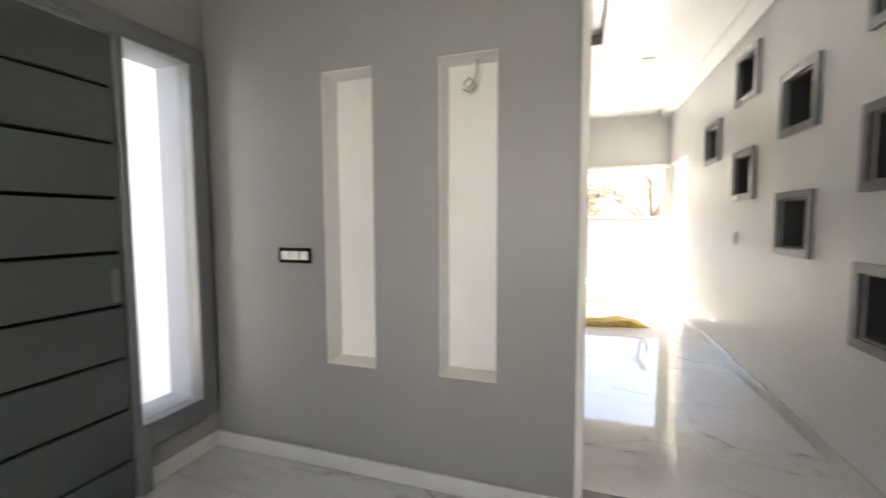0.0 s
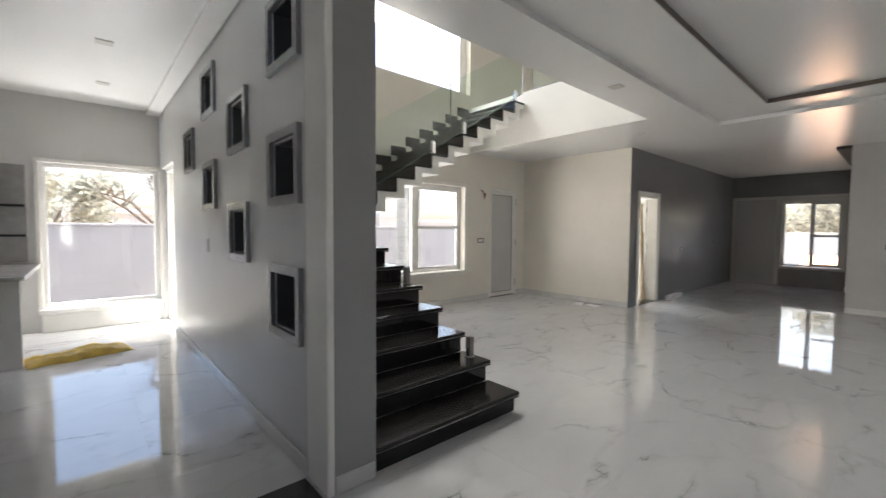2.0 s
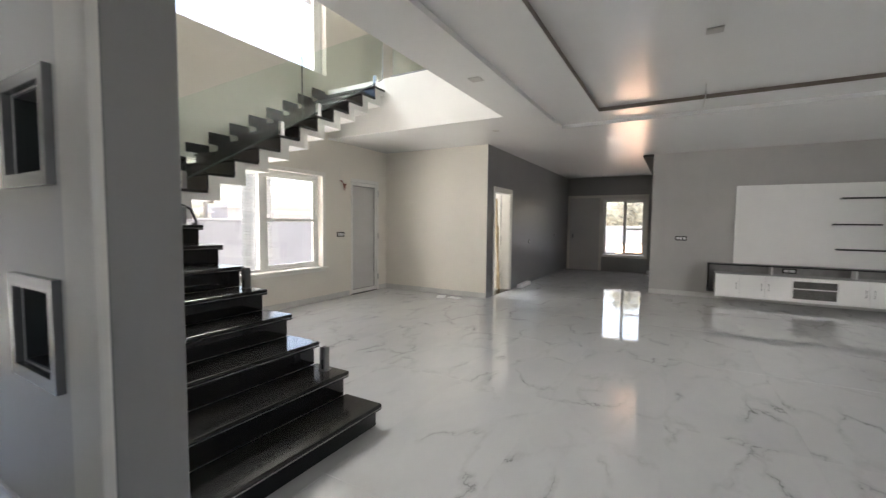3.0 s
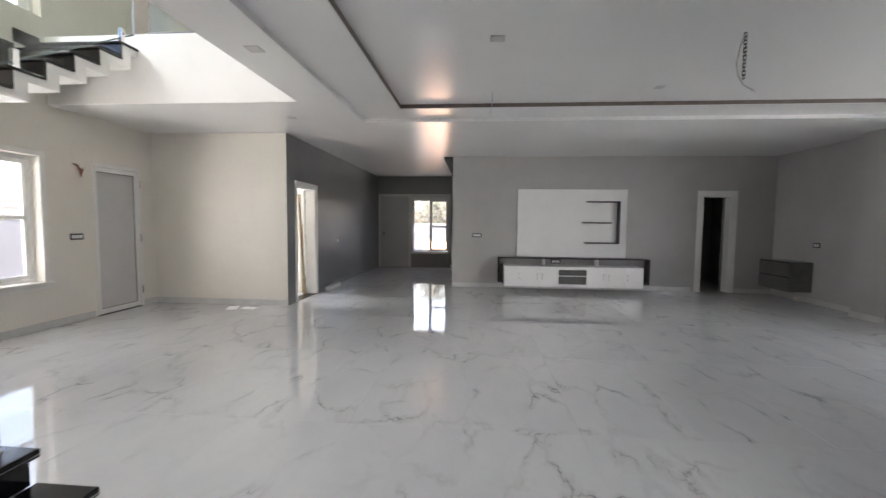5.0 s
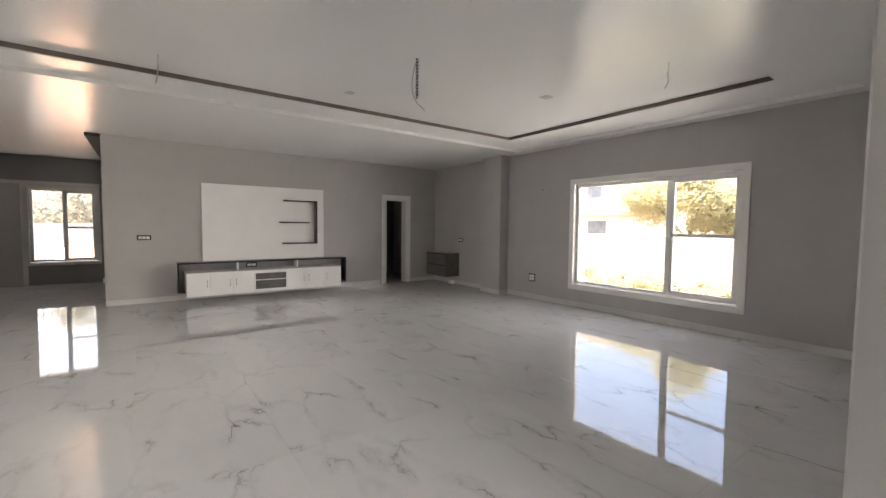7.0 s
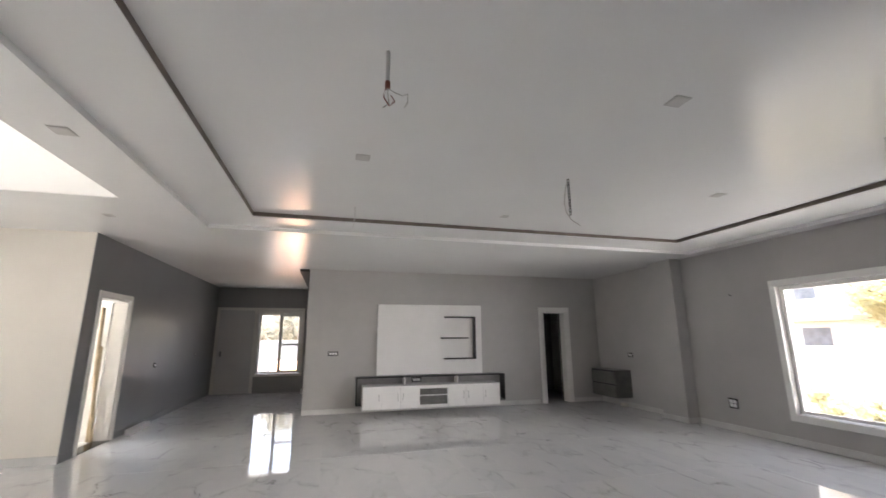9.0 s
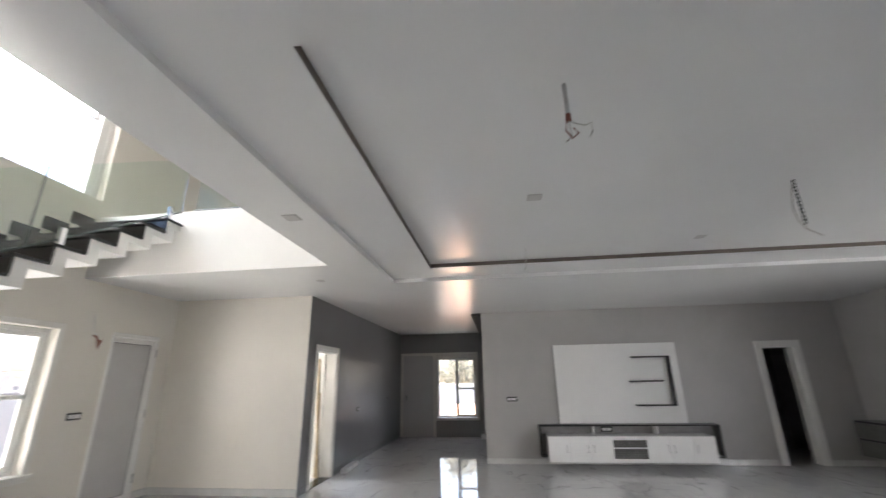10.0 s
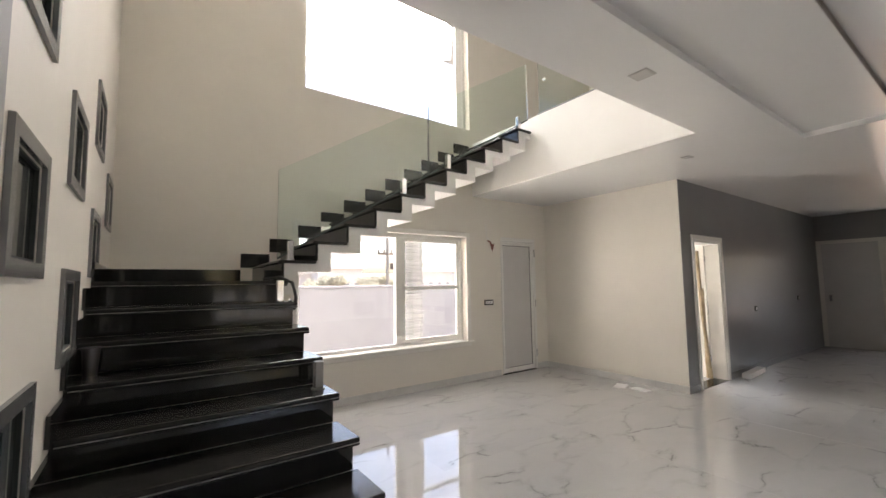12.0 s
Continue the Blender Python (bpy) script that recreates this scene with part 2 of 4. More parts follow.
def bevelled(x0, x1, y0, y1, z0, z1, r=0.004, seg=1):
    bm = bmesh.new()
    box(bm, x0, x1, y0, y1, z0, z1)
    bmesh.ops.bevel(bm, geom=bm.edges[:], offset=r, segments=seg, affect="EDGES", profile=0.5)
    return bm


def tube(bm, pts, r0, r1=None, n=8):
    r1 = r0 if r1 is None else r1
    rings = []
    for i, p in enumerate(pts):
        p = Vector(p)
        a = Vector(pts[max(i - 1, 0)])
        b = Vector(pts[min(i + 1, len(pts) - 1)])
        d = (b - a).normalized()
        u = d.cross(Vector((0, 0, 1)))
        if u.length < 0.05:
            u = d.cross(Vector((1, 0, 0)))
        u.normalize()
        w = d.cross(u)
        r = r0 + (r1 - r0) * i / max(1, len(pts) - 1)
        rings.append([bm.verts.new(p + r * (math.cos(2 * math.pi * k / n) * u + math.sin(2 * math.pi * k / n) * w)) for k in range(n)])
    for a, b in zip(rings, rings[1:]):
        for k in range(n):
            bm.faces.new((a[k], a[(k + 1) % n], b[(k + 1) % n], b[k]))
    bm.faces.new(rings[0][::-1])
    bm.faces.new(rings[-1])


def link(name, bm, material):
    me = bpy.data.meshes.new(name)
    bmesh.ops.recalc_face_normals(bm, faces=bm.faces[:])
    bm.to_mesh(me)
    bm.free()
    for m in material if isinstance(material, (list, tuple)) else (material,):
        me.materials.append(m)
    return new(name, me)


def solid(name, bm, material, label, category="", kind="structure", group=""):
    return tagged(link(name, bm, material), label, category, group, kind)


def thing(name, at, label, category, group="", kind=""):
    e = new(name)
    e.empty_display_size = 0.1
    e.matrix_basis = Matrix.Translation(at)
    return tagged(e, label, category, group, kind)


def part(name, bm, material, parent, label=""):
    ob = link(name, bm, material)
    m = Matrix.Identity(4)
    p = parent
    chain = []
    while p:
        chain.append(p)
        p = p.parent
    for p in reversed(chain):
        m = m @ p.matrix_parent_inverse @ p.matrix_basis
    ob.parent = parent
    ob.matrix_parent_inverse = m.inverted()
    return tagged(ob, label)


def slab(axis, p0, p1, a0, a1, b0, b1, holes=()):
    """A plate across axis from p0 to p1, over a0..a1 and b0..b1, with rectangular holes (a0, a1, b0, b1)."""
    ca = sorted({a0, a1, *[min(max(h[i], a0), a1) for h in holes for i in (0, 1)]})
    cb = sorted({b0, b1, *[min(max(h[i], b0), b1) for h in holes for i in (2, 3)]})
    full = {}
    for i in range(len(ca) - 1):
        for j in range(len(cb) - 1):
            ma, mb = (ca[i] + ca[i + 1]) / 2, (cb[j] + cb[j + 1]) / 2
            full[i, j] = not any(h[0] < ma < h[1] and h[2] < mb < h[3] for h in holes)
    bm = bmesh.new()
    made = {}

    def v(p, a, b):
        key = (p, a, b)
        if key not in made:
            made[key] = bm.verts.new({"x": (p, a, b), "y": (a, p, b), "z": (a, b, p)}[axis])
        return made[key]

    for (i, j), on in full.items():
        if not on:
            continue
        A, B, C, D = ca[i], ca[i + 1], cb[j], cb[j + 1]
        for p in (p0, p1):
            bm.faces.new((v(p, A, C), v(p, B, C), v(p, B, D), v(p, A, D)))
        for (di, dj), (q, r) in {(-1, 0): ((A, C), (A, D)), (1, 0): ((B, C), (B, D)), (0, -1): ((A, C), (B, C)), (0, 1): ((A, D), (B, D))}.items():
            if not full.get((i + di, j + dj), False):
                bm.faces.new((v(p0, *q), v(p0, *r), v(p1, *r), v(p1, *q)))
    return bm


def at_wall(axis, a0, a1, p0, p1, z0, z1):
    """Box limits for a piece on a wall: a along the wall, p across it."""
    return (p0, p1, a0, a1, z0, z1) if axis == "x" else (a0, a1, p0, p1, z0, z1)


H = 2.85
UP = 3.61
TOP = 6.3

# ---- setting: floors ----
floor = solid("floor", slab("z", -0.15, -0.007, -3.2, 15.2, -5.6, 8.2), M_GROUT, "polished white marble floor with thin grey veins", "floor")

# ---- setting: walls ----
# stair and corridor wall, with square openings right through it
SQ = [(2.77, 0.72), (2.77, 1.515), (2.77, 2.315), (3.71, 1.13), (3.71, 1.955), (4.64, 1.55), (4.64, 2.405), (5.545, 1.985)]
SW, SH = 0.49, 0.44
NB = 0.055
sq_holes = [(y + NB, y + SW - NB, z + NB, z + SH - NB) for y, z in SQ]
bm = slab("x", 2.235, 2.36, 2.72, 8.2, 0, H + 0.25, sq_holes + [(6.95, 7.95, 0, 2.25)])
solid("wall_corridor_east", bm, M_CORR, "pale grey corridor wall with square openings", "wall")
bm = slab("x", 2.36, 2.52, 2.72, 6.18, 0, TOP, sq_holes)
solid("wall_stair_west", bm, M_CREAM, "cream stairwell wall with framed square openings", "wall")
solid("wall_above_corridor", slab("x", 2.235, 2.36, 0.0, 8.2, H + 0.25, TOP), M_CREAM, "cream upper wall", "wall")
bm = slab("x", 2.36, 2.52, 6.18, 8.2, 0, H + 0.25, [(6.95, 7.95, 0, 2.25)])
solid("wall_corridor_outer", bm, M_OUTW, "white rendered outer wall", "wall")
# pier at the end of that wall
solid("pier_north", bevelled(2.272, 2.525, 2.48, 2.72, 0, H, 0.006), M_FOYER, "grey painted wall pier", "pier")
solid("jamb_lining_east", bevelled(2.228, 2.27, 2.465, 2.725, 0, H, 0.012, 2), M_CASE, "cream painted jamb lining", "jamb")
solid("pier_south", bevelled(2.272, 2.51, -5.43, -0.64, 0, H, 0.006), M_CORR, "pale wall pier beside the foyer opening", "pier")
# foyer
NI = [(-0.452, -0.153, 0.598, 2.159), (0.2, 0.487, 0.598, 2.159)]
solid("wall_foyer_north", slab("y", 2.48, 2.64, -1.25, 0.85, 0, H, NI), M_FOYER, "grey painted foyer wall with two tall niches", "wall")
solid("wall_foyer_north_back", slab("y", 2.641, 2.72, -1.25, 0.85, 0, H), M_WHITE, "white wall", "wall")
solid("jamb_lining_west", bevelled(0.85, 0.885, 2.465, 2.735, 0, H, 0.01, 2), M_CASE, "cream painted jamb lining", "jamb")
DY0, DY1 = 0.62, 2.44
solid("wall_foyer_west", slab("x", -1.45, -1.25, -1.2, 2.72, 0, H, [(DY0, 2.03, -1, 2.345), (1.9, 2.43, 0.23, 2.345)]), M_FOYER, "pale grey foyer wall round the entrance door", "wall")
# The hole takes the unseen window added for foyer fill light.
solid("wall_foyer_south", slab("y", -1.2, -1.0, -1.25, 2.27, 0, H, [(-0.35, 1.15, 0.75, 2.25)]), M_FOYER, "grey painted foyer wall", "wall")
# kitchen
solid("wall_kitchen_hatch", slab("x", 0.62, 0.8, 2.73, 4.65, 0, H + 0.25, [(3.3, 4.46, 0.99, 2.48)]), M_WHITE, "white wall with a serving hatch", "wall")
solid("wall_kitchen_west", slab("x", -3.2, -3.0, 2.72, 8.2, 0, H + 0.25), M_WHITE, "white kitchen wall", "wall")
solid("wall_kitchen_south", slab("y", 2.722, 2.8, -3.0, 0.62, 0, H + 0.25), M_WHITE, "white kitchen wall", "wall")
solid("wall_kitchen_north", slab("y", 8.0, 8.2, -3.0, 2.22, 0, H + 0.25, [(0.92, 2.2, 0.3, 2.22)]), M_CORR, "pale grey kitchen wall round a wide window", "wall")
# hall
WN = (4.25, 6.8, 0.6, 2.19)
WU = (4.3, 6.92, 3.92, 5.85)
DN = (7.5, 8.3, 0, 2.2)
solid("wall_north", slab("y", 6.18, 6.4, 2.52, 11.4, 0, TOP, [WN, WU, DN, (9.0, 10.9, 0.9, 2.3)]), M_CREAM, "cream painted wall with windows and a back door", "wall")
solid("wall_cream_east", slab("x", 8.62, 8.8, 3.845, 6.18, 0, H), M_CREAM, "plain cream painted wall", "wall")
D2 = (8.97, 9.82, 0, 2.04)
solid("wall_passage_north", slab("y", 3.84, 4.0, 8.625, 14.9, 0, H, [D2]), M_GREYSH, "grey satin wall with the passage's shade in its colour", "wall")
solid("wall_bath_east", slab("x", 11.2, 11.4, 4.0, 6.18, 0, H), M_WHITE, "white side room wall", "wall")
solid("wall_bath_lining", slab("y", 4.0, 4.03, 8.8, 11.2, 0, H, [D2]), M_WHITE, "white side room wall", "wall")
WE = (1.6, 2.74, 0.5, 2.15)
solid("wall_east", slab("x", 14.9, 15.15, 1.0, 4.0, 0, H, [WE]), M_FOYER, "grey painted end wall", "wall")
DE = (-4.575, -3.985, 0, 2.035)
solid("wall_television", slab("x", 11.1, 11.3, -5.43, 1.25, 0, H, [DE]), M_GREY, "grey painted feature wall", "wall")
solid("wall_passage_south", slab("y", 1.03, 1.25, 11.3, 14.9, 0, H), M_GREYSH, "grey passage wall with shade put into its colour", "wall")
solid("beam", bevelled(11.1, 14.9, 1.252, 1.45, H - 0.05, H, 0.003), M_STRIP, "dark grey painted ceiling edge strip", "beam")
WS = (4.3, 6.8, 0.4, 2.15)
solid("wall_south", slab("y", -5.65, -5.43, 2.27, 13.5, 0, H, [WS]), M_GREY, "grey painted wall with a wide window", "wall")
solid("column", bevelled(8.42, 8.98, -5.43, -5.19, 0, H, 0.006), M_GREY, "grey painted square wall column", "column")
# room behind the narrow door; its unlit darkness is put into the paint
solid("wall_store_east", slab("x", 13.3, 13.5, -5.43, 1.03, 0, H), M_GREYSH, "store room wall painted dark to stand for the unlit room", "wall")
# upper storey
solid("wall_upper_east", slab("x", 10.2, 10.4, 0.0, 6.18, H + 0.25, TOP), M_CREAM, "cream upper landing wall", "wall")
solid("wall_upper_south", slab("y", -0.2, 0.0, 2.22, 10.4, H + 0.25, TOP), M_CREAM, "cream upper landing wall", "wall")
solid("roof", slab("z", TOP, TOP + 0.2, 2.0, 10.6, -0.4, 6.6), M_WHITE, "white flat roof slab", "roof")
# ceilings
VOID = (2.4, 6.955, 2.9, 6.3)
RING = (3.22, 8.0, -5.22, 2.36)
COVE = (3.76, 7.5, -4.49, 1.745)
solid("ceiling", slab("z", H, H + 0.05, 2.27, 15.15, -5.65, 6.4, [VOID, RING]), M_CEIL, "white satin hall ceiling with a stepped tray", "ceiling")
solid("ceiling_tray", slab("z", H + 0.05, H + 0.105, 3.1, 8.1, -5.3, 2.5, [COVE]), M_CEIL, "white stepped ceiling border", "ceiling")
solid("ceiling_inner", slab("z", H + 0.106, H + 0.15, 3.1, 8.1, -5.3, 2.5), M_CEIL, "white recessed ceiling panel", "ceiling")
bm = bmesh.new()
for a in ((COVE[0], COVE[1], COVE[2], COVE[2] + 0.004), (COVE[0], COVE[1], COVE[3] - 0.004, COVE[3]), (COVE[0], COVE[0] + 0.004, COVE[2], COVE[3]), (COVE[1] - 0.004, COVE[1], COVE[2], COVE[3])):
    box(bm, *a, H + 0.058, H + 0.106)
solid("trim_cove", bm, M_COVE, "brown shadow-gap strip round the ceiling tray", "trim")
solid("ceiling_foyer", slab("z", H, H + 0.1, -1.45, 2.27, -1.2, 2.72), M_CEIL, "white foyer ceiling", "ceiling")
KT = (-1.6, 1.04, 3.4, 4.95)
solid("ceiling_kitchen", slab("z", H + 0.22, H + 0.27, -3.2, 2.22, 2.72, 8.2, [KT]), M_CEIL, "white kitchen ceiling with a recessed tray", "ceiling")
solid("ceiling_kitchen_tray", slab("z", H + 0.32, H + 0.36, -3.2, 2.22, 2.72, 8.2), M_CEIL, "white recessed kitchen ceiling panel", "ceiling")
solid("ceiling_kitchen_drop", slab("z", H + 0.17, H + 0.22, 2.06, 2.22, 2.72, 8.0), M_CEIL, "white ceiling drop along the corridor wall", "ceiling")
bm = bmesh.new()
for a in ((KT[0], KT[1], KT[2], KT[2] + 0.01), (KT[0], KT[1], KT[3] - 0.01, KT[3]), (KT[1] - 0.01, KT[1], KT[2], KT[3])):
    box(bm, *a, H + 0.225, H + 0.32)
solid("trim_kitchen_cove", bm, M_COVE, "brown strip round the kitchen ceiling tray", "trim")
# upper floor slab, open above the stair
solid("floor_upper", slab("z", H + 0.19, UP, 2.34, 10.4, -0.2, 6.18, [(2.4, 7.07, 2.76, 6.2)]), M_MARBLE, "upper landing floor slab", "floor")
solid("fascia_east", bevelled(6.95, 7.07, 2.904, 6.178, H + 0.002, UP + 0.08, 0.004), M_WHITE, "white stairwell edge beam", "beam")
# Added slab, not a known part: blocks sun through the passage window.
solid("sunblock_east", bevelled(15.15, 16.1, 1.2, 4.0, 2.32, 2.42, 0.01), M_OUTW, "unseen white slab added to keep sun off the passage floor", "eave")
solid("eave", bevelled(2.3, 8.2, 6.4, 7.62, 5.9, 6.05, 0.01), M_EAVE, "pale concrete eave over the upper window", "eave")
solid("fascia_south", bevelled(2.461, 7.07, 2.76, 2.904, H + 0.002, UP + 0.08, 0.004), M_WHITE, "white stairwell edge beam", "beam")


# ---- skirting ----
def skirting(name, axis, a0, a1, p0, p1, m=None, z=0.095):
    solid(name, bevelled(*at_wall(axis, a0, a1, p0, p1, 0.001, z), 0.003), m or M_SKIRT, "pale marble skirting board", "skirting")


for args in (("y", -1.25, 0.85, 2.466, 2.48), ("x", 2.05, 2.465, -1.25, -1.236), ("x", 2.73, 6.9, 2.22, 2.235), ("x", 2.74, 4.65, 0.8, 0.815),
             ("y", 2.275, 2.51, 2.466, 2.48), ("y", 3.76, 7.48, 6.166, 6.18), ("y", 8.35, 8.605, 6.166, 6.18), ("x", 3.84, 6.165, 8.606, 8.62),
             ("y", 8.606, 8.9, 3.826, 3.84, M_GREYSH), ("y", 9.9, 14.9, 3.826, 3.84, M_GREYSH), ("x", -3.83, 1.25, 11.086, 11.1), ("x", -5.42, -4.67, 11.086, 11.1),
             ("y", 9.0, 11.08, -5.43, -5.416), ("y", 2.51, 8.4, -5.43, -5.416), ("y", 8.41, 8.99, -5.19, -5.176), ("x", -5.43, -5.19, 8.406, 8.42),
             ("x", -5.4, -0.64, 2.51, 2.524)):
    skirting("baseboard", *args)
solid("threshold", bevelled(0.886, 2.214, 2.47, 2.715, -0.002, 0.004, 0.002), M_GRAN, "black granite threshold strip", "threshold")


# ---- windows and doors ----
def member(parent, name, axis, a0, a1, p0, p1, z0, z1, m, label=""):
    return part(name, bevelled(*at_wall(axis, a0, a1, p0, p1, z0, z1), 0.004), m, parent, label)


def window(name, axis, hole, face, inward, depth, case, label, mull=None, transom=None, side=1, sill=False, pane=None, case_m=None, bar=0.05):
    """face: the plane of the wall in the room; inward: +1 or -1, the way into the room along the axis; the frame sits depth behind the face."""
    a0, a1, z0, z1 = hole
    ctr = (a0 + a1) / 2
    e = thing(name, (face, ctr, z0) if axis == "x" else (ctr, face, z0), label, "window", kind="structure")
    s = inward
    c = case
    f = face
    cm = case_m or M_CASE
    if c:
        member(e, "casing", axis, a0 - c, a1 + c, f, f + s * 0.02, z1, z1 + c, cm)
        member(e, "casing", axis, a0 - c, a1 + c, f, f + s * 0.02, z0 - c, z0, cm)
        member(e, "casing", axis, a0 - c, a0, f, f + s * 0.02, z0, z1, cm)
        member(e, "casing", axis, a1, a1 + c, f, f + s * 0.02, z0, z1, cm)
    if sill:
        member(e, "window_sill", axis, a0 - c - 0.03, a1 + c + 0.03, f - s * depth, f + s * 0.06, z0 - 0.02, z0 + 0.012, cm)
    q0, q1 = f - s * depth, f - s * (depth + 0.07)
    w = 0.055
    member(e, "window_frame", axis, a0, a1, q0, q1, z1 - w, z1, M_TRIM)
    member(e, "window_frame", axis, a0, a1, q0, q1, z0 + 0.013, z0 + w, M_TRIM)
    member(e, "window_frame", axis, a0, a0 + w, q0, q1, z0 + w, z1 - w, M_TRIM)
    member(e, "window_frame", axis, a1 - w, a1, q0, q1, z0 + w, z1 - w, M_TRIM)
    cuts = [(a0 + w, a1 - w)]
    if mull:
        member(e, "mullion", axis, mull - bar, mull + bar, q0, q1, z0 + w, z1 - w, M_TRIM)
        cuts = [(a0 + w, mull - bar), (mull + bar, a1 - w)]
    for i, (u, v) in enumerate(cuts):
        sash = (i == len(cuts) - 1) if side > 0 else (i == 0)
        r0, r1 = f - s * (depth + 0.008), f - s * (depth + 0.05)
        b = 0.0
        if transom and sash:
            b = bar
            for z in ((z0 + w, z0 + w + b), (z1 - w - b, z1 - w), (transom - 0.025, transom + 0.025)):
                member(e, "sash_rail", axis, u, v, r0, r1, *z, M_TRIM)
            for g in ((u, u + b), (v - b, v)):
                member(e, "sash_stile", axis, *g, r0, r1, z0 + w + b, z1 - w - b, M_TRIM)
        g = f - s * (depth + 0.03)
        bm = bmesh.new()
        box(bm, *at_wall(axis, u + b, v - b, g - 0.002, g + 0.002, z0 + w + b, z1 - w - b))
        p = part("pane", bm, pane or M_GLASS, e)
        p.visible_shadow = False
    return e


window("window_1", "y", WN, 6.18, -1, 0.1, 0.07, "white sliding window with cream casing and sill", mull=5.68, transom=1.42, side=1, sill=True)
w2 = window("window_2", "y", WU, 6.18, -1, 0.1, 0.0, "large upper stairwell window with white frame", mull=None)
member(w2, "sash_stile", "y", 6.745, 6.862, 6.287, 6.34, 3.98, 5.79, M_TRIM)
window("window_3", "y", WS, -5.43, 1, 0.06, 0.09, "white sliding window with wide white casing", mull=5.22, transom=1.3, side=-1, case_m=M_TRIM, bar=0.036)
window("window_4", "x", WE, 14.9, -1, 0.06, 0.07, "white framed window at the passage end", mull=2.17, transom=1.28, side=-1, case_m=M_CASE, bar=0.028)
window("window_5", "y", (0.92, 2.2, 0.3, 2.22), 8.0, -1, 0.08, 0.05, "wide kitchen window with white frame")
window("window_6", "x", (6.95, 7.95, 0.0, 2.25), 2.235, -1, 0.05, 0.0, "full height white framed side window")
# No window is known here; it is added to let fill light in.
window("window_foyer_fill", "y", (-0.35, 1.15, 0.75, 2.25), -1.0, 1, 0.06, 0.06, "unseen white framed window added to light the foyer")
window("window_7", "y", (9.0, 10.9, 0.9, 2.3), 6.18, -1, 0.06, 0.0, "side room window with white frame")
bm = bevelled(0.9, 2.16, 7.9, 8.0, 0.0, 0.24, 0.01)
solid("ledge_1", bm, M_WHITE, "white stepped ledge below the kitchen window", "ledge")
solid("ledge_2", bevelled(0.88, 2.18, 7.87, 8.0, 0.242, 0.3, 0.012, 2), M_WHITE, "white ledge board below the kitchen window", "ledge")


def casing(e, axis, a0, a1, z1, face, inward, c, m, d=0.02):
    member(e, "casing", axis, a0 - c, a1 + c, face, face + inward * d, z1, z1 + c, m)
    member(e, "casing", axis, a0 - c, a0, face, face + inward * d, 0.002, z1, m)
    member(e, "casing", axis, a1, a1 + c, face, face + inward * d, 0.002, z1, m)


def jambs(e, axis, a0, a1, z1, p0, p1, m, t=0.025):
    member(e, "jamb", axis, a0, a0 + t, p0, p1, 0.003, z1 - t, m)
    member(e, "jamb", axis, a1 - t, a1, p0, p1, 0.003, z1 - t, m)
    member(e, "jamb", axis, a0, a1, p0, p1, z1 - t, z1, m)


# back door: white profile frame with a grey panel
d = thing("door_1", (7.9, 6.18, 0), "closed white back door with a grey frosted panel", "door", kind="structure")
member(d, "jamb", "y", 7.5, 7.538, 6.183, 6.34, 0.003, 2.2, M_CREAM, "cream plastered reveal strip")
member(d, "jamb", "y", 7.54, 7.566, 6.172, 6.34, 0.013, 2.168, M_TRIM)
member(d, "jamb", "y", 8.29, 8.345, 6.166, 6.179, 0.013, 2.168, M_TRIM)
member(d, "jamb", "y", 8.289, 8.3, 6.18, 6.34, 0.013, 2.168, M_TRIM)
member(d, "jamb", "y", 7.54, 8.345, 6.166, 6.179, 2.17, 2.232, M_TRIM)
member(d, "jamb", "y", 7.54, 8.3, 6.181, 6.34, 2.17, 2.2, M_TRIM)
lf = member(d, "door_leaf", "y", 7.569, 7.59, 6.182, 6.24, 0.018, 2.164, M_TRIM)
member(lf, "stile", "y", 8.236, 8.286, 6.182, 6.24, 0.018, 2.164, M_TRIM)
member(lf, "rail", "y", 7.59, 8.236, 6.182, 6.24, 2.1, 2.164, M_TRIM)
member(lf, "rail", "y", 7.59, 8.236, 6.182, 6.24, 0.018, 0.09, M_TRIM)
member(lf, "panel", "y", 7.59, 8.236, 6.2, 6.226, 0.09, 2.1, M_PANEL, "frosted grey door panel")
for g in ((7.59, 7.597, 0.09, 2.1), (8.227, 8.236, 0.09, 2.1), (7.597, 8.227, 2.091, 2.1), (7.597, 8.227, 0.09, 0.097)):
    member(lf, "gasket", "y", g[0], g[1], 6.19, 6.2, g[2], g[3], M_BLACK)
for z in (0.28, 1.12, 1.98):
    member(d, "hinge", "y", 8.262, 8.335, 6.15, 6.166, z - 0.05, z + 0.05, M_TRIM)
    bm = bmesh.new()
    tube(bm, [(8.3, 6.147, z - 0.06), (8.3, 6.147, z + 0.06)], 0.011)
    part("hinge_pin", bm, M_CHROME, d)
solid("threshold_1", bevelled(7.54, 8.3, 6.16, 6.3, 0.0, 0.012, 0.003), M_GRAN, "black granite door threshold", "threshold")

# side room door, open
d = thing("door_2", (9.4, 3.84, 0), "open doorway with cream casing to a bright side room", "door", kind="structure")
casing(d, "y", D2[0], D2[1], D2[3], 3.84, -1, 0.07, M_CASE)
jambs(d, "y", D2[0], D2[1], D2[3], 3.835, 4.035, M_CASE, 0.03)
lf = member(d, "door_leaf", "x", 4.04, 4.84, 9.77, 9.808, 0.01, 2.0, M_CASE)
member(lf, "lock_plate", "x", 4.03, 4.042, 9.776, 9.8, 0.95, 1.15, M_CHROME, "steel lock plate")
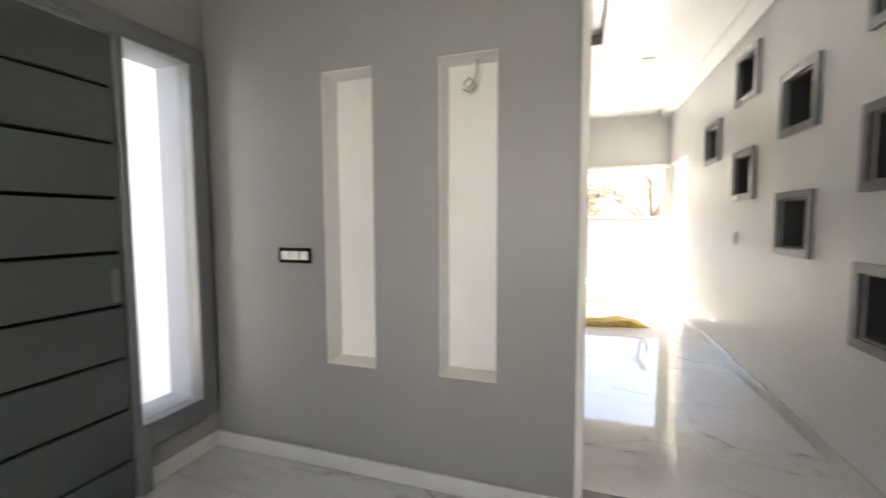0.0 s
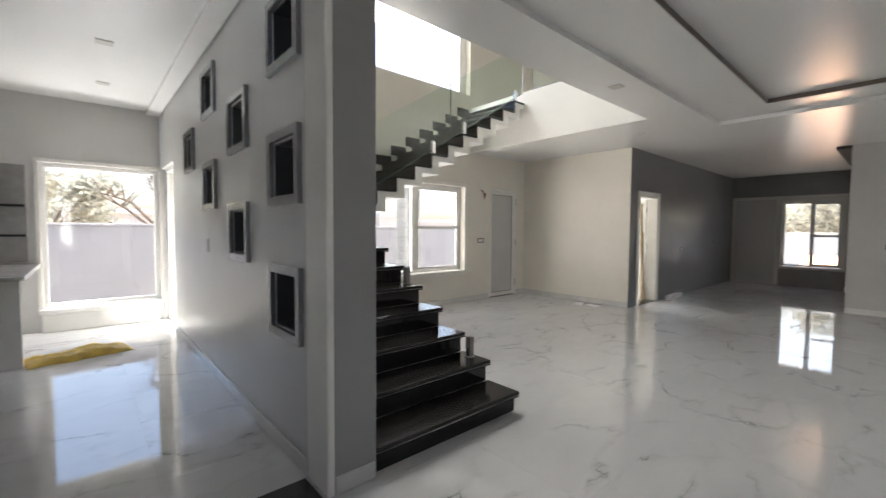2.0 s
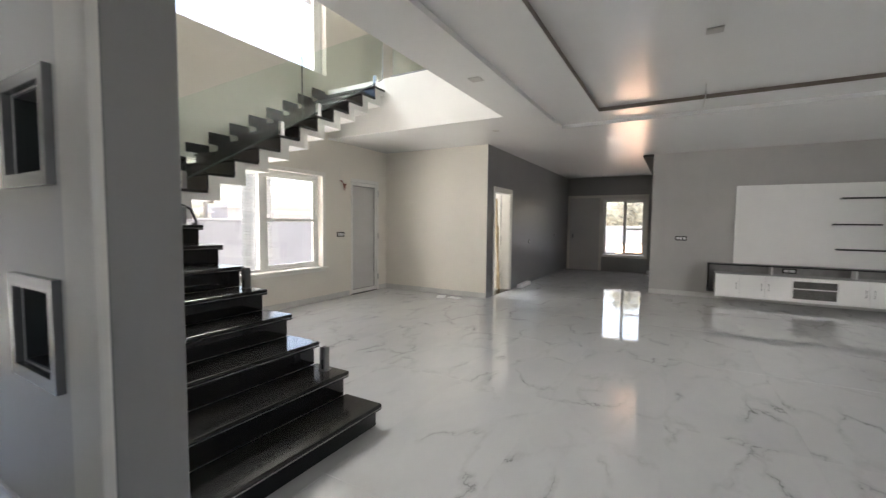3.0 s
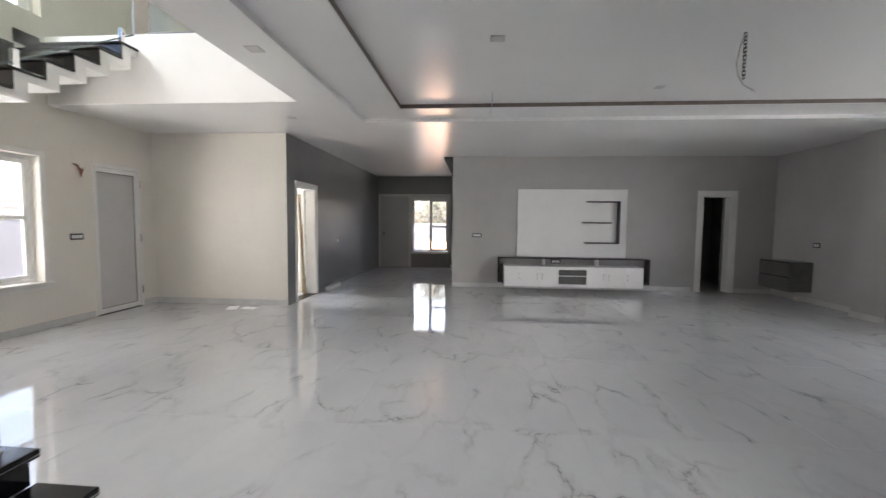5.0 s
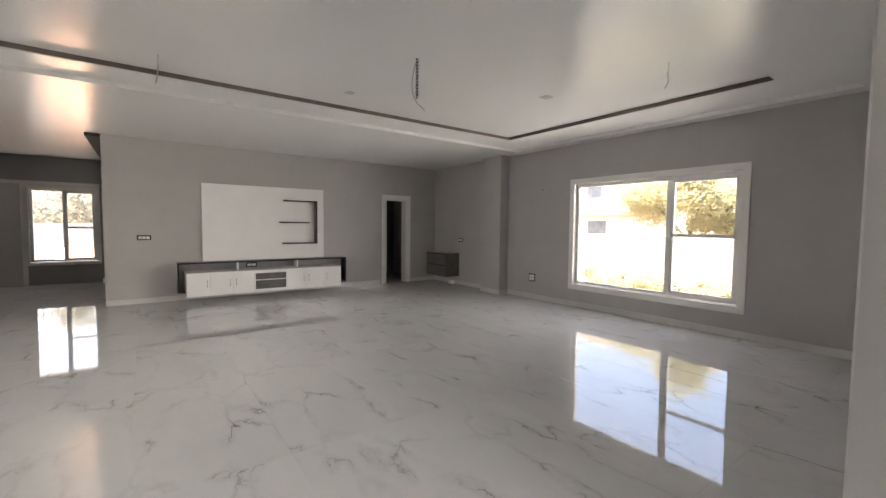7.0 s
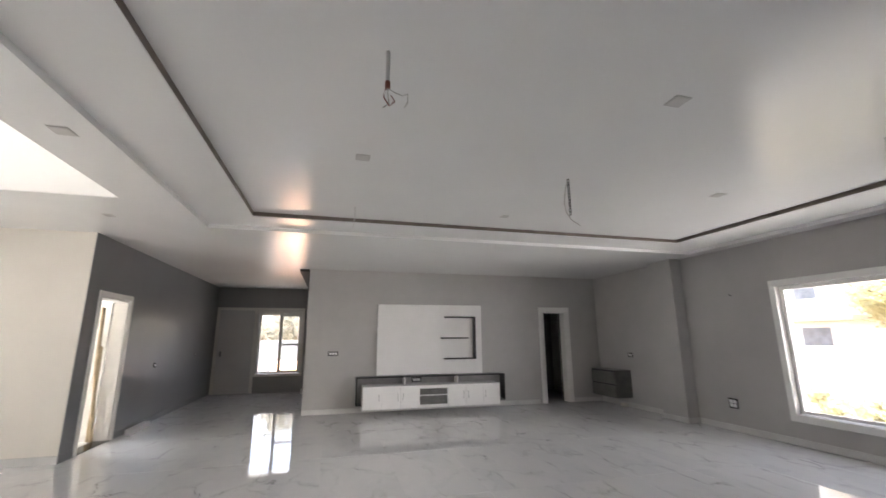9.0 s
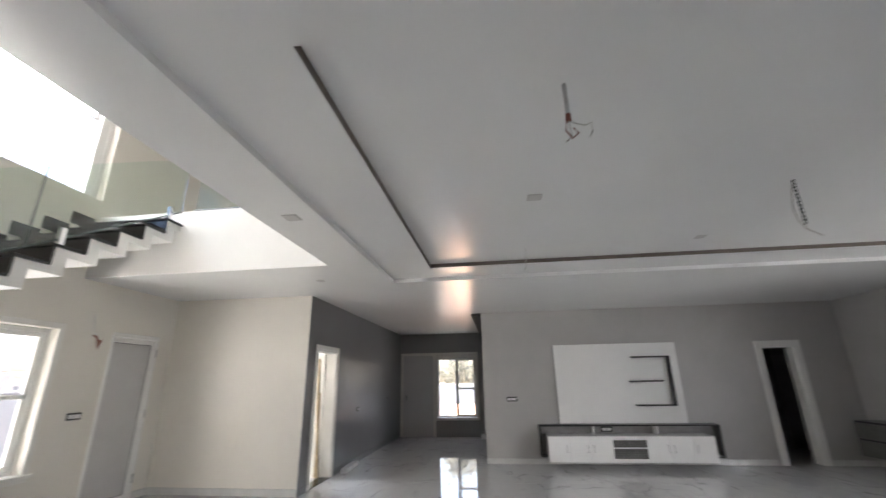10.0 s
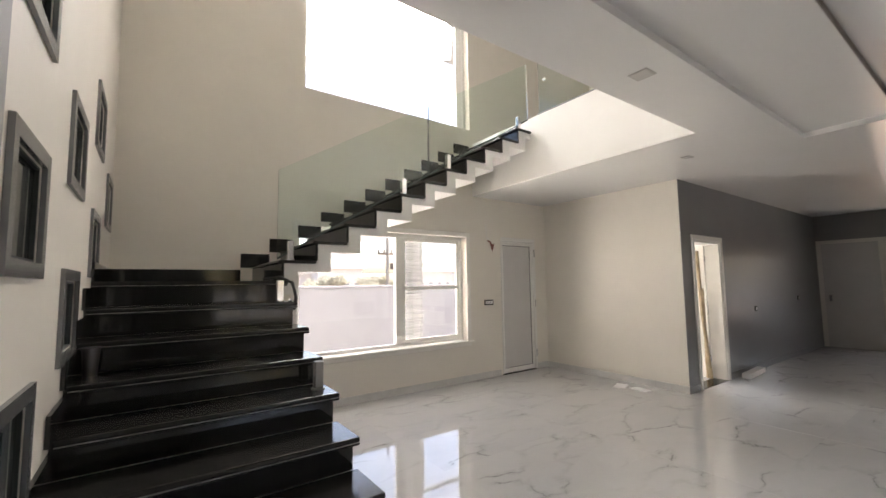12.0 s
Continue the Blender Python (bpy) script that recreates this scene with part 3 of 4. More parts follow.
for z in (0.3, 1.1, 1.8):
    member(d, "hinge", "y", 9.78, 9.795, 4.03, 4.05, z - 0.05, z + 0.05, M_CHROME)
solid("threshold_2", bevelled(D2[0], D2[1], 3.83, 4.03, 0.0, 0.01, 0.003), M_GRAN, "black granite door threshold", "threshold")

# passage end door, closed
d = thing("door_3", (14.9, 3.3, 0), "closed pale grey flush door in a white casing", "door", kind="structure")
casing(d, "x", 2.86, 3.74, 2.22, 14.9, -1, 0.08, M_CASE)
lf = member(d, "door_leaf", "x", 2.862, 3.738, 14.886, 14.9, 0.006, 2.218, M_CORR)
member(lf, "door_handle", "x", 3.62, 3.66, 14.84, 14.886, 0.98, 1.12, M_CHROME, "steel lever handle")
bm = bmesh.new()
box(bm, *at_wall("x", 1.53, 2.78, 14.88, 14.9, 2.225, 2.3))
part("casing", bm, M_CASE, d)

# narrow door in the feature wall, ajar into a dark room
d = thing("door_4", (11.1, -4.25, 0), "white cased doorway with a dark grey door ajar", "door", kind="structure")
casing(d, "x", DE[0], DE[1], DE[3], 11.1, -1, 0.1, M_TRIM, 0.025)
jambs(d, "x", DE[0], DE[1], DE[3], 11.09, 11.31, M_TRIM, 0.03)
bm = bevelled(-0.56, 0.0, -0.02, 0.02, 0.012, 2.0, 0.004)
bmesh.ops.transform(bm, matrix=pose(11.31, -4.53, 0, 0, 0, 180 - 62), verts=bm.verts)
lf = part("door_leaf", bm, M_DKLAM, d, "charcoal door leaf standing ajar")

# entrance door with side light
d = thing("door_5", (-1.25, 1.3, 0), "slate grey entrance door with black grooves and side light", "door", kind="structure")
fx0, fx1 = -1.3, -1.2
for a in ((0.62, 0.7, 0.002, 2.345), (0.7, 2.44, 2.245, 2.345)):
    member(d, "door_frame", "x", a[0], a[1], fx0, fx1, a[2], a[3], M_FRAMEG)
member(d, "door_frame", "x", 1.962, 2.035, fx0, fx1, 0.002, 0.36, M_FRAMEG)
member(d, "door_frame", "x", 1.962, 2.0, fx0, fx1, 0.36, 2.245, M_FRAMEG)
member(d, "door_frame", "x", 2.345, 2.44, fx0, fx1, 0.23, 2.245, M_FRAMEG)
member(d, "door_frame", "x", 2.035, 2.345, fx0, fx1, 0.23, 0.355, M_FRAMEG)
member(d, "door_frame", "x", 0.66, 2.42, fx1, fx1 + 0.012, 2.268, 2.33, M_FRAMEG)
lf = None
gz = [0.012] + [0.212 + 0.2555 * i for i in range(8)] + [2.24]
for i in range(9):
    b = bevelled(-1.262, -1.215, 0.705, 1.958, gz[i] + (0.008 if i else 0), gz[i + 1] - 0.008, 0.003)
    if lf is None:
        lf = part("door_leaf", b, M_DOORG, d)
    else:
        part("door_plank", b, M_DOORG, lf)
bm = bmesh.new()
box(bm, -1.255, -1.246, 0.702, 1.9575, 0.014, 2.238)
part("groove_backing", bm, M_GROOVE, lf, "black groove lines between door planks")
member(lf, "lock_plate", "x", 1.9, 1.935, -1.215, -1.208, 1.0, 1.16, M_FRAMEG)
bm = bmesh.new()
box(bm, -1.27, -1.262, 2.0, 2.345, 0.355, 2.245)
p = part("pane", bm, M_GLASS, d)
p.visible_shadow = False
# reveal box outside the side light
bm = slab("x", -1.47, -1.302, 1.905, 2.428, 0.232, 2.343, [(1.99, 2.352, 0.352, 2.248)])
solid("reveal", bm, M_REVEAL, "pale rendered outer reveal of the side light", "reveal")


solid("wall_porch", slab("x", -2.75, -2.6, 1.75, 7.0, -0.35, 3.3), M_PORCH, "pale lavender porch wall outside the side light", "wall")
# Unseen roof, added only to keep the sun off the porch wall.
solid("roof_sunblock", slab("z", 3.3, 3.42, -2.9, -1.2, 1.6, 7.1), M_OUTW, "unseen white roof slab added to shade the porch wall", "roof")


# ---- square frames in the stair wall ----
def square_frame(y, z):
    e = thing("wall_niche", (2.34, y + SW / 2, z), "steel grey square frame set through the stair wall", "wall niche", group="square wall niches")
    w = 0.052
    for x0, x1 in ((2.205, 2.239), (2.516, 2.536)):
        part("frame", slab("x", x0, x1, y, y + SW, z, z + SH, [(y + w, y + SW - w, z + w, z + SH - w)]), M_SQ, e)
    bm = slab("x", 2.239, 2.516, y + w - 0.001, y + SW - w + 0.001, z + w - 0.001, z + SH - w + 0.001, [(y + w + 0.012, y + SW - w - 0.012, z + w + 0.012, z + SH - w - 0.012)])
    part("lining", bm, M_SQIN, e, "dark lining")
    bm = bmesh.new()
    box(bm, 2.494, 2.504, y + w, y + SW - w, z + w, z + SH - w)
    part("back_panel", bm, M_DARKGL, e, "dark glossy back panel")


for y, z in SQ:
    square_frame(y, z)

# niche linings in the foyer, painted white
for i, (x0, x1, z0, z1) in enumerate(NI):
    bm = bmesh.new()
    t = 0.004
    box(bm, x0, x1, 2.632, 2.639, z0, z1)
    box(bm, x0, x0 + t, 2.484, 2.632, z0, z1)
    box(bm, x1 - t, x1, 2.484, 2.632, z0, z1)
    box(bm, x0, x1, 2.484, 2.632, z1 - t, z1)
    box(bm, x0, x1, 2.484, 2.632, z0, z0 + t)
    solid("niche_lining_%d" % (i + 1), bm, M_WHITE, "white painted lining of a tall wall niche", "niche")


# ---- stairs ----
R = 0.1715


def lz(k):
    return R * k - 0.02


N1, NU = 9, 11
LY0, TD = 2.479, 0.2955
SX0, SX1 = 2.522, 3.795
UX0, UD = 3.735, 0.2946
RU = 0.1804
UY0, UY1 = 4.935, 6.176
st = thing("staircase", (3.1, 2.48, 0), "black granite staircase turning at a landing, white underside", "staircase", kind="structure")
LZ = lz(N1)
for k in range(1, N1 + 1):
    y = LY0 + TD * (k - 1)
    z, zb = lz(k), max(lz(k - 1), 0.002)
    x0 = 2.53 if k == 1 else SX0
    if k < N1:
        part("tread", bevelled(x0, SX1, y, y + TD + 0.03, z - 0.028, z, 0.008, 2), M_TREAD, st)
    part("riser", bevelled(x0, SX1 - 0.03, y + 0.028, y + 0.05, zb, z - 0.028, 0.002), M_GRAN, st)
    # Thin pale strip put in as the bright line under the polished edge.
    bm = bmesh.new()
    box(bm, x0, SX1 - 0.002, y + 0.0005, y + 0.02, z - 0.0315, z - 0.0275)
    part("edge_highlight", bm, M_EDGELIT, st, "pale strip drawn as the highlight below the tread edge")
    part("nosing", bevelled(x0, SX1, y + 0.003, y + 0.028, z - 0.045, z - 0.0318, 0.004), M_GRAN, st)
    if 1 < k < N1:
        bm = bmesh.new()
        box(bm, SX0, SX0 + 0.016, y, y + TD, z - R, z + 0.13)
        box(bm, SX0, SX0 + 0.016, y - 0.1, y, z, z + 0.13)
        part("skirting", bm, M_GRAN, st)
part("landing", slab("z", LZ - 0.028, LZ, SX0, SX1, LY0 + TD * 8, UY1), M_TREAD, st)
bm = bmesh.new()
box(bm, SX0, 3.64, UY1 - 0.014, UY1, LZ, LZ + 0.135)
box(bm, SX0, SX0 + 0.016, LY0 + TD * 8, UY1 - 0.014, LZ, LZ + 0.135)
part("skirting", bm, M_GRAN, st)
# plastered body of the lower flight
bm = bmesh.new()
for k in range(1, N1):
    y = LY0 + 0.05 + TD * (k - 1)
    box(bm, SX0 + 0.02, SX1 - 0.035, y, y + TD, max(0.002, lz(k - 2) - 0.12), lz(k) - 0.029)
part("flight_body", bm, M_CREAM, st, "cream plastered flight")
for k in range(1, NU + 1):
    x = UX0 + UD * (k - 1)
    z = LZ + 0.178 + RU * (k - 1)
    zb = LZ if k == 1 else z - RU
    part("tread", bevelled(x, x + UD + 0.03, UY0 - 0.025, UY1, z - 0.028, z, 0.008, 2), M_TREAD, st)
    part("riser", bevelled(x + 0.028, x + 0.05, UY0, UY1, zb, z - 0.028, 0.002), M_GRAN, st)
    bm = bmesh.new()
    box(bm, x - 0.095, x + UD - 0.095, UY1 - 0.014, UY1, z - 0.02, z + 0.135)
    part("skirting", bm, M_GRAN, st)
    bm = bmesh.new()
    box(bm, x + 0.05, x + UD + 0.17, UY0, UY1 - 0.015, z - 0.1, z - 0.029)
    if k < NU:
        box(bm, x + UD + 0.05, x + UD + 0.17, UY0, UY1 - 0.015, z - 0.029, z + RU - 0.1)
    part("soffit_step", bm, M_WHITE, st, "white folded underside")
bm = bmesh.new()
box(bm, SX0 + 0.02, UX0 + 0.17, UY0, UY1 - 0.015, LZ - 0.12, LZ - 0.029)
box(bm, UX0 + 0.05, UX0 + 0.17, UY0, UY1 - 0.015, LZ - 0.029, LZ + 0.078)
part("landing_slab", bm, M_WHITE, st, "white landing underside")


# ---- glass railing with spigots ----
def spigot(x, y, z, m, h=0.17):
    e = thing("railing_post", (x, y, z), "short square metal glass-clamp post on a stair tread", "railing post", group="stair railing posts")
    bm = bmesh.new()
    tube(bm, [(x, y, z), (x, y, z + 0.008)], 0.042, n=16)
    part("base_ring", bm, m, e)
    part("clamp", bevelled(x - 0.026, x + 0.026, y - 0.026, y - 0.008, z + 0.008, z + h, 0.004), m, e)
    part("clamp", bevelled(x - 0.026, x + 0.026, y + 0.008, y + 0.026, z + 0.008, z + h, 0.004), m, e)
    part("core", bevelled(x - 0.024, x + 0.024, y - 0.008, y + 0.008, z + 0.008, z + h * 0.45, 0.002), M_BLACK, e)


def on_lower(k):
    return LY0 + TD * (k - 1)


spigot(3.72, on_lower(2) + 0.17, lz(2), M_STEEL)
spigot(3.72, on_lower(5) + 0.17, lz(5), M_STEEL)
spigot(3.7, on_lower(8) + 0.17, lz(8), M_CHROME)
bm = bmesh.new()
tube(bm, [(2.6, 4.17, lz(6)), (2.6, 4.17, lz(6) + 0.06), (2.6, 4.17, lz(6) + 0.15)], 0.03, 0.04, n=24)
tube(bm, [(2.6, 4.17, lz(6) + 0.146), (2.6, 4.17, lz(6) + 0.155)], 0.043, n=24)
solid("steel_tumbler", bm, M_TUMB, "tall tapered steel tumbler standing on a black stair tread", "tumbler", kind="")
YG = UY0 + 0.02
for x, k in ((3.84, 1), (4.99, 5), (5.58, 7), (6.75, 11)):
    spigot(x, YG, LZ + 0.178 + RU * (k - 1), M_CHROME)
gr = thing("glass_railing", (5.3, YG, LZ), "frameless green-tinted glass stair railing", "glass railing")


def glass_panel(x0, x1):
    bm = bmesh.new()

    def zb(x):
        return LZ + 0.178 + RU / UD * (x - UX0) + 0.02
    v = [bm.verts.new((x, y, z)) for y in (YG - 0.006, YG + 0.006) for x, z in ((x0, zb(x0)), (x1, zb(x1)), (x1, zb(x1) + 0.78), (x0, zb(x0) + 0.78))]
    for a in ((0, 1, 2, 3), (7, 6, 5, 4), (0, 4, 5, 1), (1, 5, 6, 2), (2, 6, 7, 3), (3, 7, 4, 0)):
        bm.faces.new([v[i] for i in a])
    p = part("glass_panel", bm, M_RAIL, gr)
    p.visible_shadow = False
    bm = bmesh.new()
    tube(bm, [(x0, YG, zb(x0) - 0.004), (x1, YG, zb(x1) - 0.004)], 0.009, n=6)
    part("edge_seal", bm, M_GEDGE, gr, "dark seal along the lower glass edge")
    if x0 > UX0:
        bm = bmesh.new()
        tube(bm, [(x0, YG, zb(x0)), (x0, YG, zb(x0) + 0.78)], 0.006, n=6)
        part("glass_edge", bm, M_GEDGE, gr, "dark polished glass edge")


glass_panel(3.73, 5.3)
glass_panel(5.315, 6.93)
g2 = thing("landing_railing", (7.0, 3.9, UP + 0.08), "green-tinted glass guard on the upper landing edge", "glass railing")
for a in ((2.95, 4.8),):
    bm = bmesh.new()
    box(bm, 6.994, 7.006, a[0], a[1], UP + 0.09, UP + 0.85)
    p = part("glass_panel", bm, M_RAIL, g2)
    p.visible_shadow = False
part("base_channel", bevelled(6.97, 7.03, 2.9, 4.82, UP + 0.081, UP + 0.11, 0.003), M_FRAMEG, g2, "dark metal base channel")
for y in (3.2, 3.7, 4.2, 4.7):
    bm = bmesh.new()
    tube(bm, [(6.985, y, UP + 0.55), (7.015, y, UP + 0.55)], 0.02, n=12)
    part("stud", bm, M_CHROME, g2)


# ---- television wall unit ----
pn = thing("wall_panel", (11.1, -1.3, 0.7), "large plain white laminate television back panel", "wall panel")
part("board", bevelled(11.045, 11.1, -2.45, -0.16, 0.7, 2.15, 0.003), M_LAM, pn)
sh = thing("wall_shelf", (11.045, -1.9, 1.0), "black E-shaped floating shelf on the white panel", "shelf")
part("shelf_board", bevelled(10.9, 11.045, -2.24, -1.6, 1.87, 1.895, 0.002), M_BLACK, sh)
part("shelf_board", bevelled(10.9, 11.045, -2.1, -1.52, 1.43, 1.455, 0.002), M_BLACK, sh)
part("shelf_board", bevelled(10.9, 11.045, -2.24, -1.58, 1.005, 1.03, 0.002), M_BLACK, sh)
part("upright", bevelled(10.9, 11.045, -2.264, -2.24, 1.005, 1.895, 0.002), M_BLACK, sh)
un = thing("open_wall_unit", (11.1, -1.3, 0.16), "low open wall unit with black edges and grey inside", "wall unit")
ux0, uy0, uy1, uz0, uz1 = 10.84, -2.88, 0.25, 0.16, 0.695
part("top_board", bevelled(ux0, 11.1, uy0, uy1, uz1 - 0.022, uz1, 0.002), M_BLACK, un)
part("bottom_board", bevelled(ux0, 11.1, uy0, uy1, uz0, uz0 + 0.022, 0.002), M_BLACK, un)
part("end_board", bevelled(ux0, 11.1, uy0, uy0 + 0.022, uz0 + 0.022, uz1 - 0.022, 0.002), M_BLACK, un)
part("end_board", bevelled(ux0, 11.1, uy1 - 0.022, uy1, uz0 + 0.022, uz1 - 0.022, 0.002), M_BLACK, un)
part("back_board", bevelled(11.085, 11.1, uy0 + 0.022, uy1 - 0.022, uz0 + 0.022, uz1 - 0.022, 0.002), M_LAMG, un)
for y in (-0.72, -1.83):
    part("divider", bevelled(10.86, 11.085, y - 0.012, y + 0.012, 0.5, uz1 - 0.022, 0.002), M_LAM, un)
lo = thing("media_cabinet", (10.86, -1.27, 0.11), "white wall-hung media cabinet with chrome handles and grille", "cabinet")
cx0, cy0, cy1, cz0, cz1 = 10.62, -2.67, 0.135, 0.11, 0.53
part("body", bevelled(cx0 + 0.02, 11.085, cy0, cy1, cz0, cz1, 0.003), M_LAM, lo)
gy0, gy1 = -1.56, -0.96


def cab_door(y0, y1, hy):
    dr = part("door", bevelled(cx0, cx0 + 0.018, y0 + 0.002, y1 - 0.002, cz0 + 0.003, cz1 - 0.003, 0.002), M_LAM, lo)
    bm = bmesh.new()
    tube(bm, [(cx0, hy, 0.27), (cx0 - 0.028, hy, 0.275), (cx0 - 0.028, hy, 0.385), (cx0, hy, 0.39)], 0.006)
    part("handle", bm, M_STEEL, dr, "steel bar handle")


for (a, b), hs in (((gy1, cy1), (0, 1, 1)), ((cy0, gy0), (0, 0, 1))):
    w = (b - a) / 3
    for i in range(3):
        y0, y1 = a + i * w, a + (i + 1) * w
        hy = [(y0 + 0.05), (y1 - 0.05)][(1, 0, 0)[i] if hs[0] == 0 and hs[1] == 1 else (1, 1, 0)[i]]
        cab_door(y0, y1, hy)
part("grille_frame", slab("x", cx0, cx0 + 0.018, gy0, gy1, cz0 + 0.003, cz1 - 0.003, [(gy0 + 0.02, gy1 - 0.02, cz0 + 0.06, cz1 - 0.06)]), M_LAM, lo)
part("grille_back", bevelled(cx0 + 0.016, cx0 + 0.02, gy0 + 0.01, gy1 - 0.01, cz0 + 0.05, cz1 - 0.05, 0.001), M_DKLAM, lo, "dark grey recess")
for i in range(8):
    z = cz0 + 0.075 + i * 0.037
    part("slat", bevelled(cx0 + 0.004, cx0 + 0.015, gy0 + 0.02, gy1 - 0.02, z, z + 0.018, 0.002), M_DKLAM if i != 4 else M_LAM, lo, "" if i != 4 else "pale centre slat")

# dark drawer unit on the south wall
du = thing("drawer_unit", (10.55, -5.43, 0.2), "charcoal wall-hung drawer unit in the corner", "cabinet")
part("body", bevelled(10.05, 10.86, -5.43, -5.035, 0.2, 0.755, 0.003), M_DKLAM, du)
for i in range(2):
    z = 0.21 + i * 0.275
    part("drawer", bevelled(10.06, 10.85, -5.034, -5.014, z, z + 0.235, 0.003), M_DKLAM, du)
    part("finger_gap", bevelled(10.06, 10.85, -5.034, -5.03, z + 0.236, z + 0.268, 0.001), M_BLACK, du, "black finger gap")
solid("pipe_stub", bevelled(10.2, 10.32, -5.42, -5.3, 0.0, 0.07, 0.015), M_CREAM, "small cream pipe stub on the floor", "pipe", kind="")


# ---- switch plates ----
def switch(axis, a, p, inward, z, w, h, n, white=False, rows=1):
    e = thing("switch_plate", (p, a, z) if axis == "x" else (a, p, z), "white switch plate on the wall" if white else "black framed switch plate with white modules", "switch", group="switch plates")
    part("plate", bevelled(*at_wall(axis, a - w / 2, a + w / 2, p, p + inward * 0.01, z - h / 2, z + h / 2), 0.003), M_SWW if white else M_SWB, e)
    mg = 0.016
    cw = (w - 2 * mg) / n
    ch = (h - 2 * mg) / rows
    for i in range(n):
        for j in range(rows):
            a0 = a - w / 2 + mg + i * cw
            z0 = z - h / 2 + mg + j * ch
            part("module", bevelled(*at_wall(axis, a0 + 0.004, a0 + cw - 0.004, p + inward * 0.008, p + inward * 0.015, z0 + 0.003, z0 + ch - 0.003), 0.002), M_SWW, e)


switch("y", -0.64, 2.48, -1, 1.19, 0.215, 0.085, 3)
switch("y", 7.25, 6.18, -1, 1.17, 0.19, 0.085, 3)
switch("x", 0.71, 11.1, -1, 1.145, 0.2, 0.085, 3)
switch("y", 11.1, 3.84, -1, 0.99, 0.08, 0.08, 1)
switch("y", 13.4, 3.84, -1, 1.1, 0.08, 0.08, 1)
switch("y", 10.0, -5.43, 1, 1.07, 0.15, 0.085, 2)
switch("y", 7.74, -5.43, 1, 0.415, 0.16, 0.15, 2, rows=2)
switch("x", 5.05, 2.235, -1, 1.21, 0.09, 0.13, 1, white=True)
switch("x", -1.0, 11.085, -1, 0.6, 0.2, 0.085, 2)


# ---- ceiling cut-outs, wires ----
def spot(x, y, z, s=0.12):
    e = thing("ceiling_spot_plate", (x, y, z), "small square ceiling light plate", "ceiling light", group="ceiling light plates")
    part("plate", bevelled(x - s / 2, x + s / 2, y - s / 2, y + s / 2, z - 0.006, z, 0.002), M_SPOT, e)
    part("lens", bevelled(x - s / 2 + 0.012, x + s / 2 - 0.012, y - s / 2 + 0.012, y + s / 2 - 0.012, z - 0.009, z - 0.006, 0.001), M_SPOTL, e)


for x, y, s in ((5.62, 0.57, 0.12), (4.25, -1.36, 0.12), (6.95, -1.3, 0.1), (5.64, -3.24, 0.12)):
    spot(x, y, H + 0.106, s)
for x, y, s in ((5.46, 2.6, 0.13), (7.68, 3.3, 0.1)):
    spot(x, y, H, s)
spot(1.52, 5.5, H + 0.22, 0.13)
spot(1.55, 6.9, H + 0.22, 0.13)
ZC = H + 0.106


def strand(e, name, pts, r, m, label=""):
    bm = bmesh.new()
    tube(bm, pts, r, n=6)
    part(name, bm, m, e, label)


e = thing("ceiling_wire", (4.25, 0.53, ZC - 0.4), "ceiling conduit with loose red wires hanging out", "wire", group="ceiling wires")
strand(e, "conduit", [(4.25, 0.53, ZC), (4.25, 0.53, ZC - 0.1), (4.25, 0.53, ZC - 0.2)], 0.011, M_PANEL, "grey conduit")
strand(e, "junction", [(4.25, 0.53, ZC - 0.18), (4.25, 0.53, ZC - 0.22)], 0.014, M_COPPER, "wrapped red joint")
strand(e, "strand", [(4.25, 0.53, ZC - 0.22), (4.25, 0.49, ZC - 0.24), (4.26, 0.45, ZC - 0.245), (4.26, 0.42, ZC - 0.23), (4.26, 0.42, ZC - 0.28), (4.25, 0.44, ZC - 0.32)], 0.002, M_WIRE)
strand(e, "strand", [(4.25, 0.54, ZC - 0.22), (4.24, 0.55, ZC - 0.28), (4.25, 0.52, ZC - 0.32), (4.25, 0.49, ZC - 0.29), (4.25, 0.51, ZC - 0.26)], 0.004, M_COPPER)
strand(e, "strand", [(4.25, 0.53, ZC - 0.22), (4.26, 0.52, ZC - 0.3), (4.26, 0.55, ZC - 0.33)], 0.003, M_WIRE)
e = thing("ceiling_wire", (5.63, -1.4, ZC - 0.4), "black chain and thin wire hanging from the ceiling", "wire", group="ceiling wires")
for i in range(12):
    z = ZC - i * 0.03
    w = (0.01, 0.0) if i % 2 else (0.0, 0.01)
    strand(e, "chain_link", [(5.63 + w[0], -1.4 + w[1], z), (5.63 + w[0], -1.4 + w[1], z - 0.036), (5.63 - w[0], -1.4 - w[1], z - 0.036), (5.63 - w[0], -1.4 - w[1], z), (5.63 + w[0], -1.4 + w[1], z)], 0.0045, M_BLACK)
strand(e, "strand", [(5.63, -1.4, ZC), (5.62, -1.36, ZC - 0.1), (5.62, -1.335, ZC - 0.25), (5.62, -1.35, ZC - 0.34), (5.63, -1.4, ZC - 0.41), (5.64, -1.5, ZC - 0.46)], 0.004, M_WIRE)
for x, y, l in ((4.26, -3.33, 0.24), (7.02, 0.56, 0.26)):
    e = thing("ceiling_wire", (x, y, ZC - l), "thin pale wire hanging from the ceiling", "wire", group="ceiling wires")
    strand(e, "strand", [(x, y, ZC), (x + 0.005, y, ZC - l * 0.45), (x - 0.006, y + 0.008, ZC - l * 0.75), (x + 0.02, y + 0.02, ZC - l)], 0.006, M_PANEL)
e = thing("niche_wire", (0.36, 2.56, 1.98), "coiled cable hanging in a tall niche", "wire", group="niche wires")
zt = 2.16
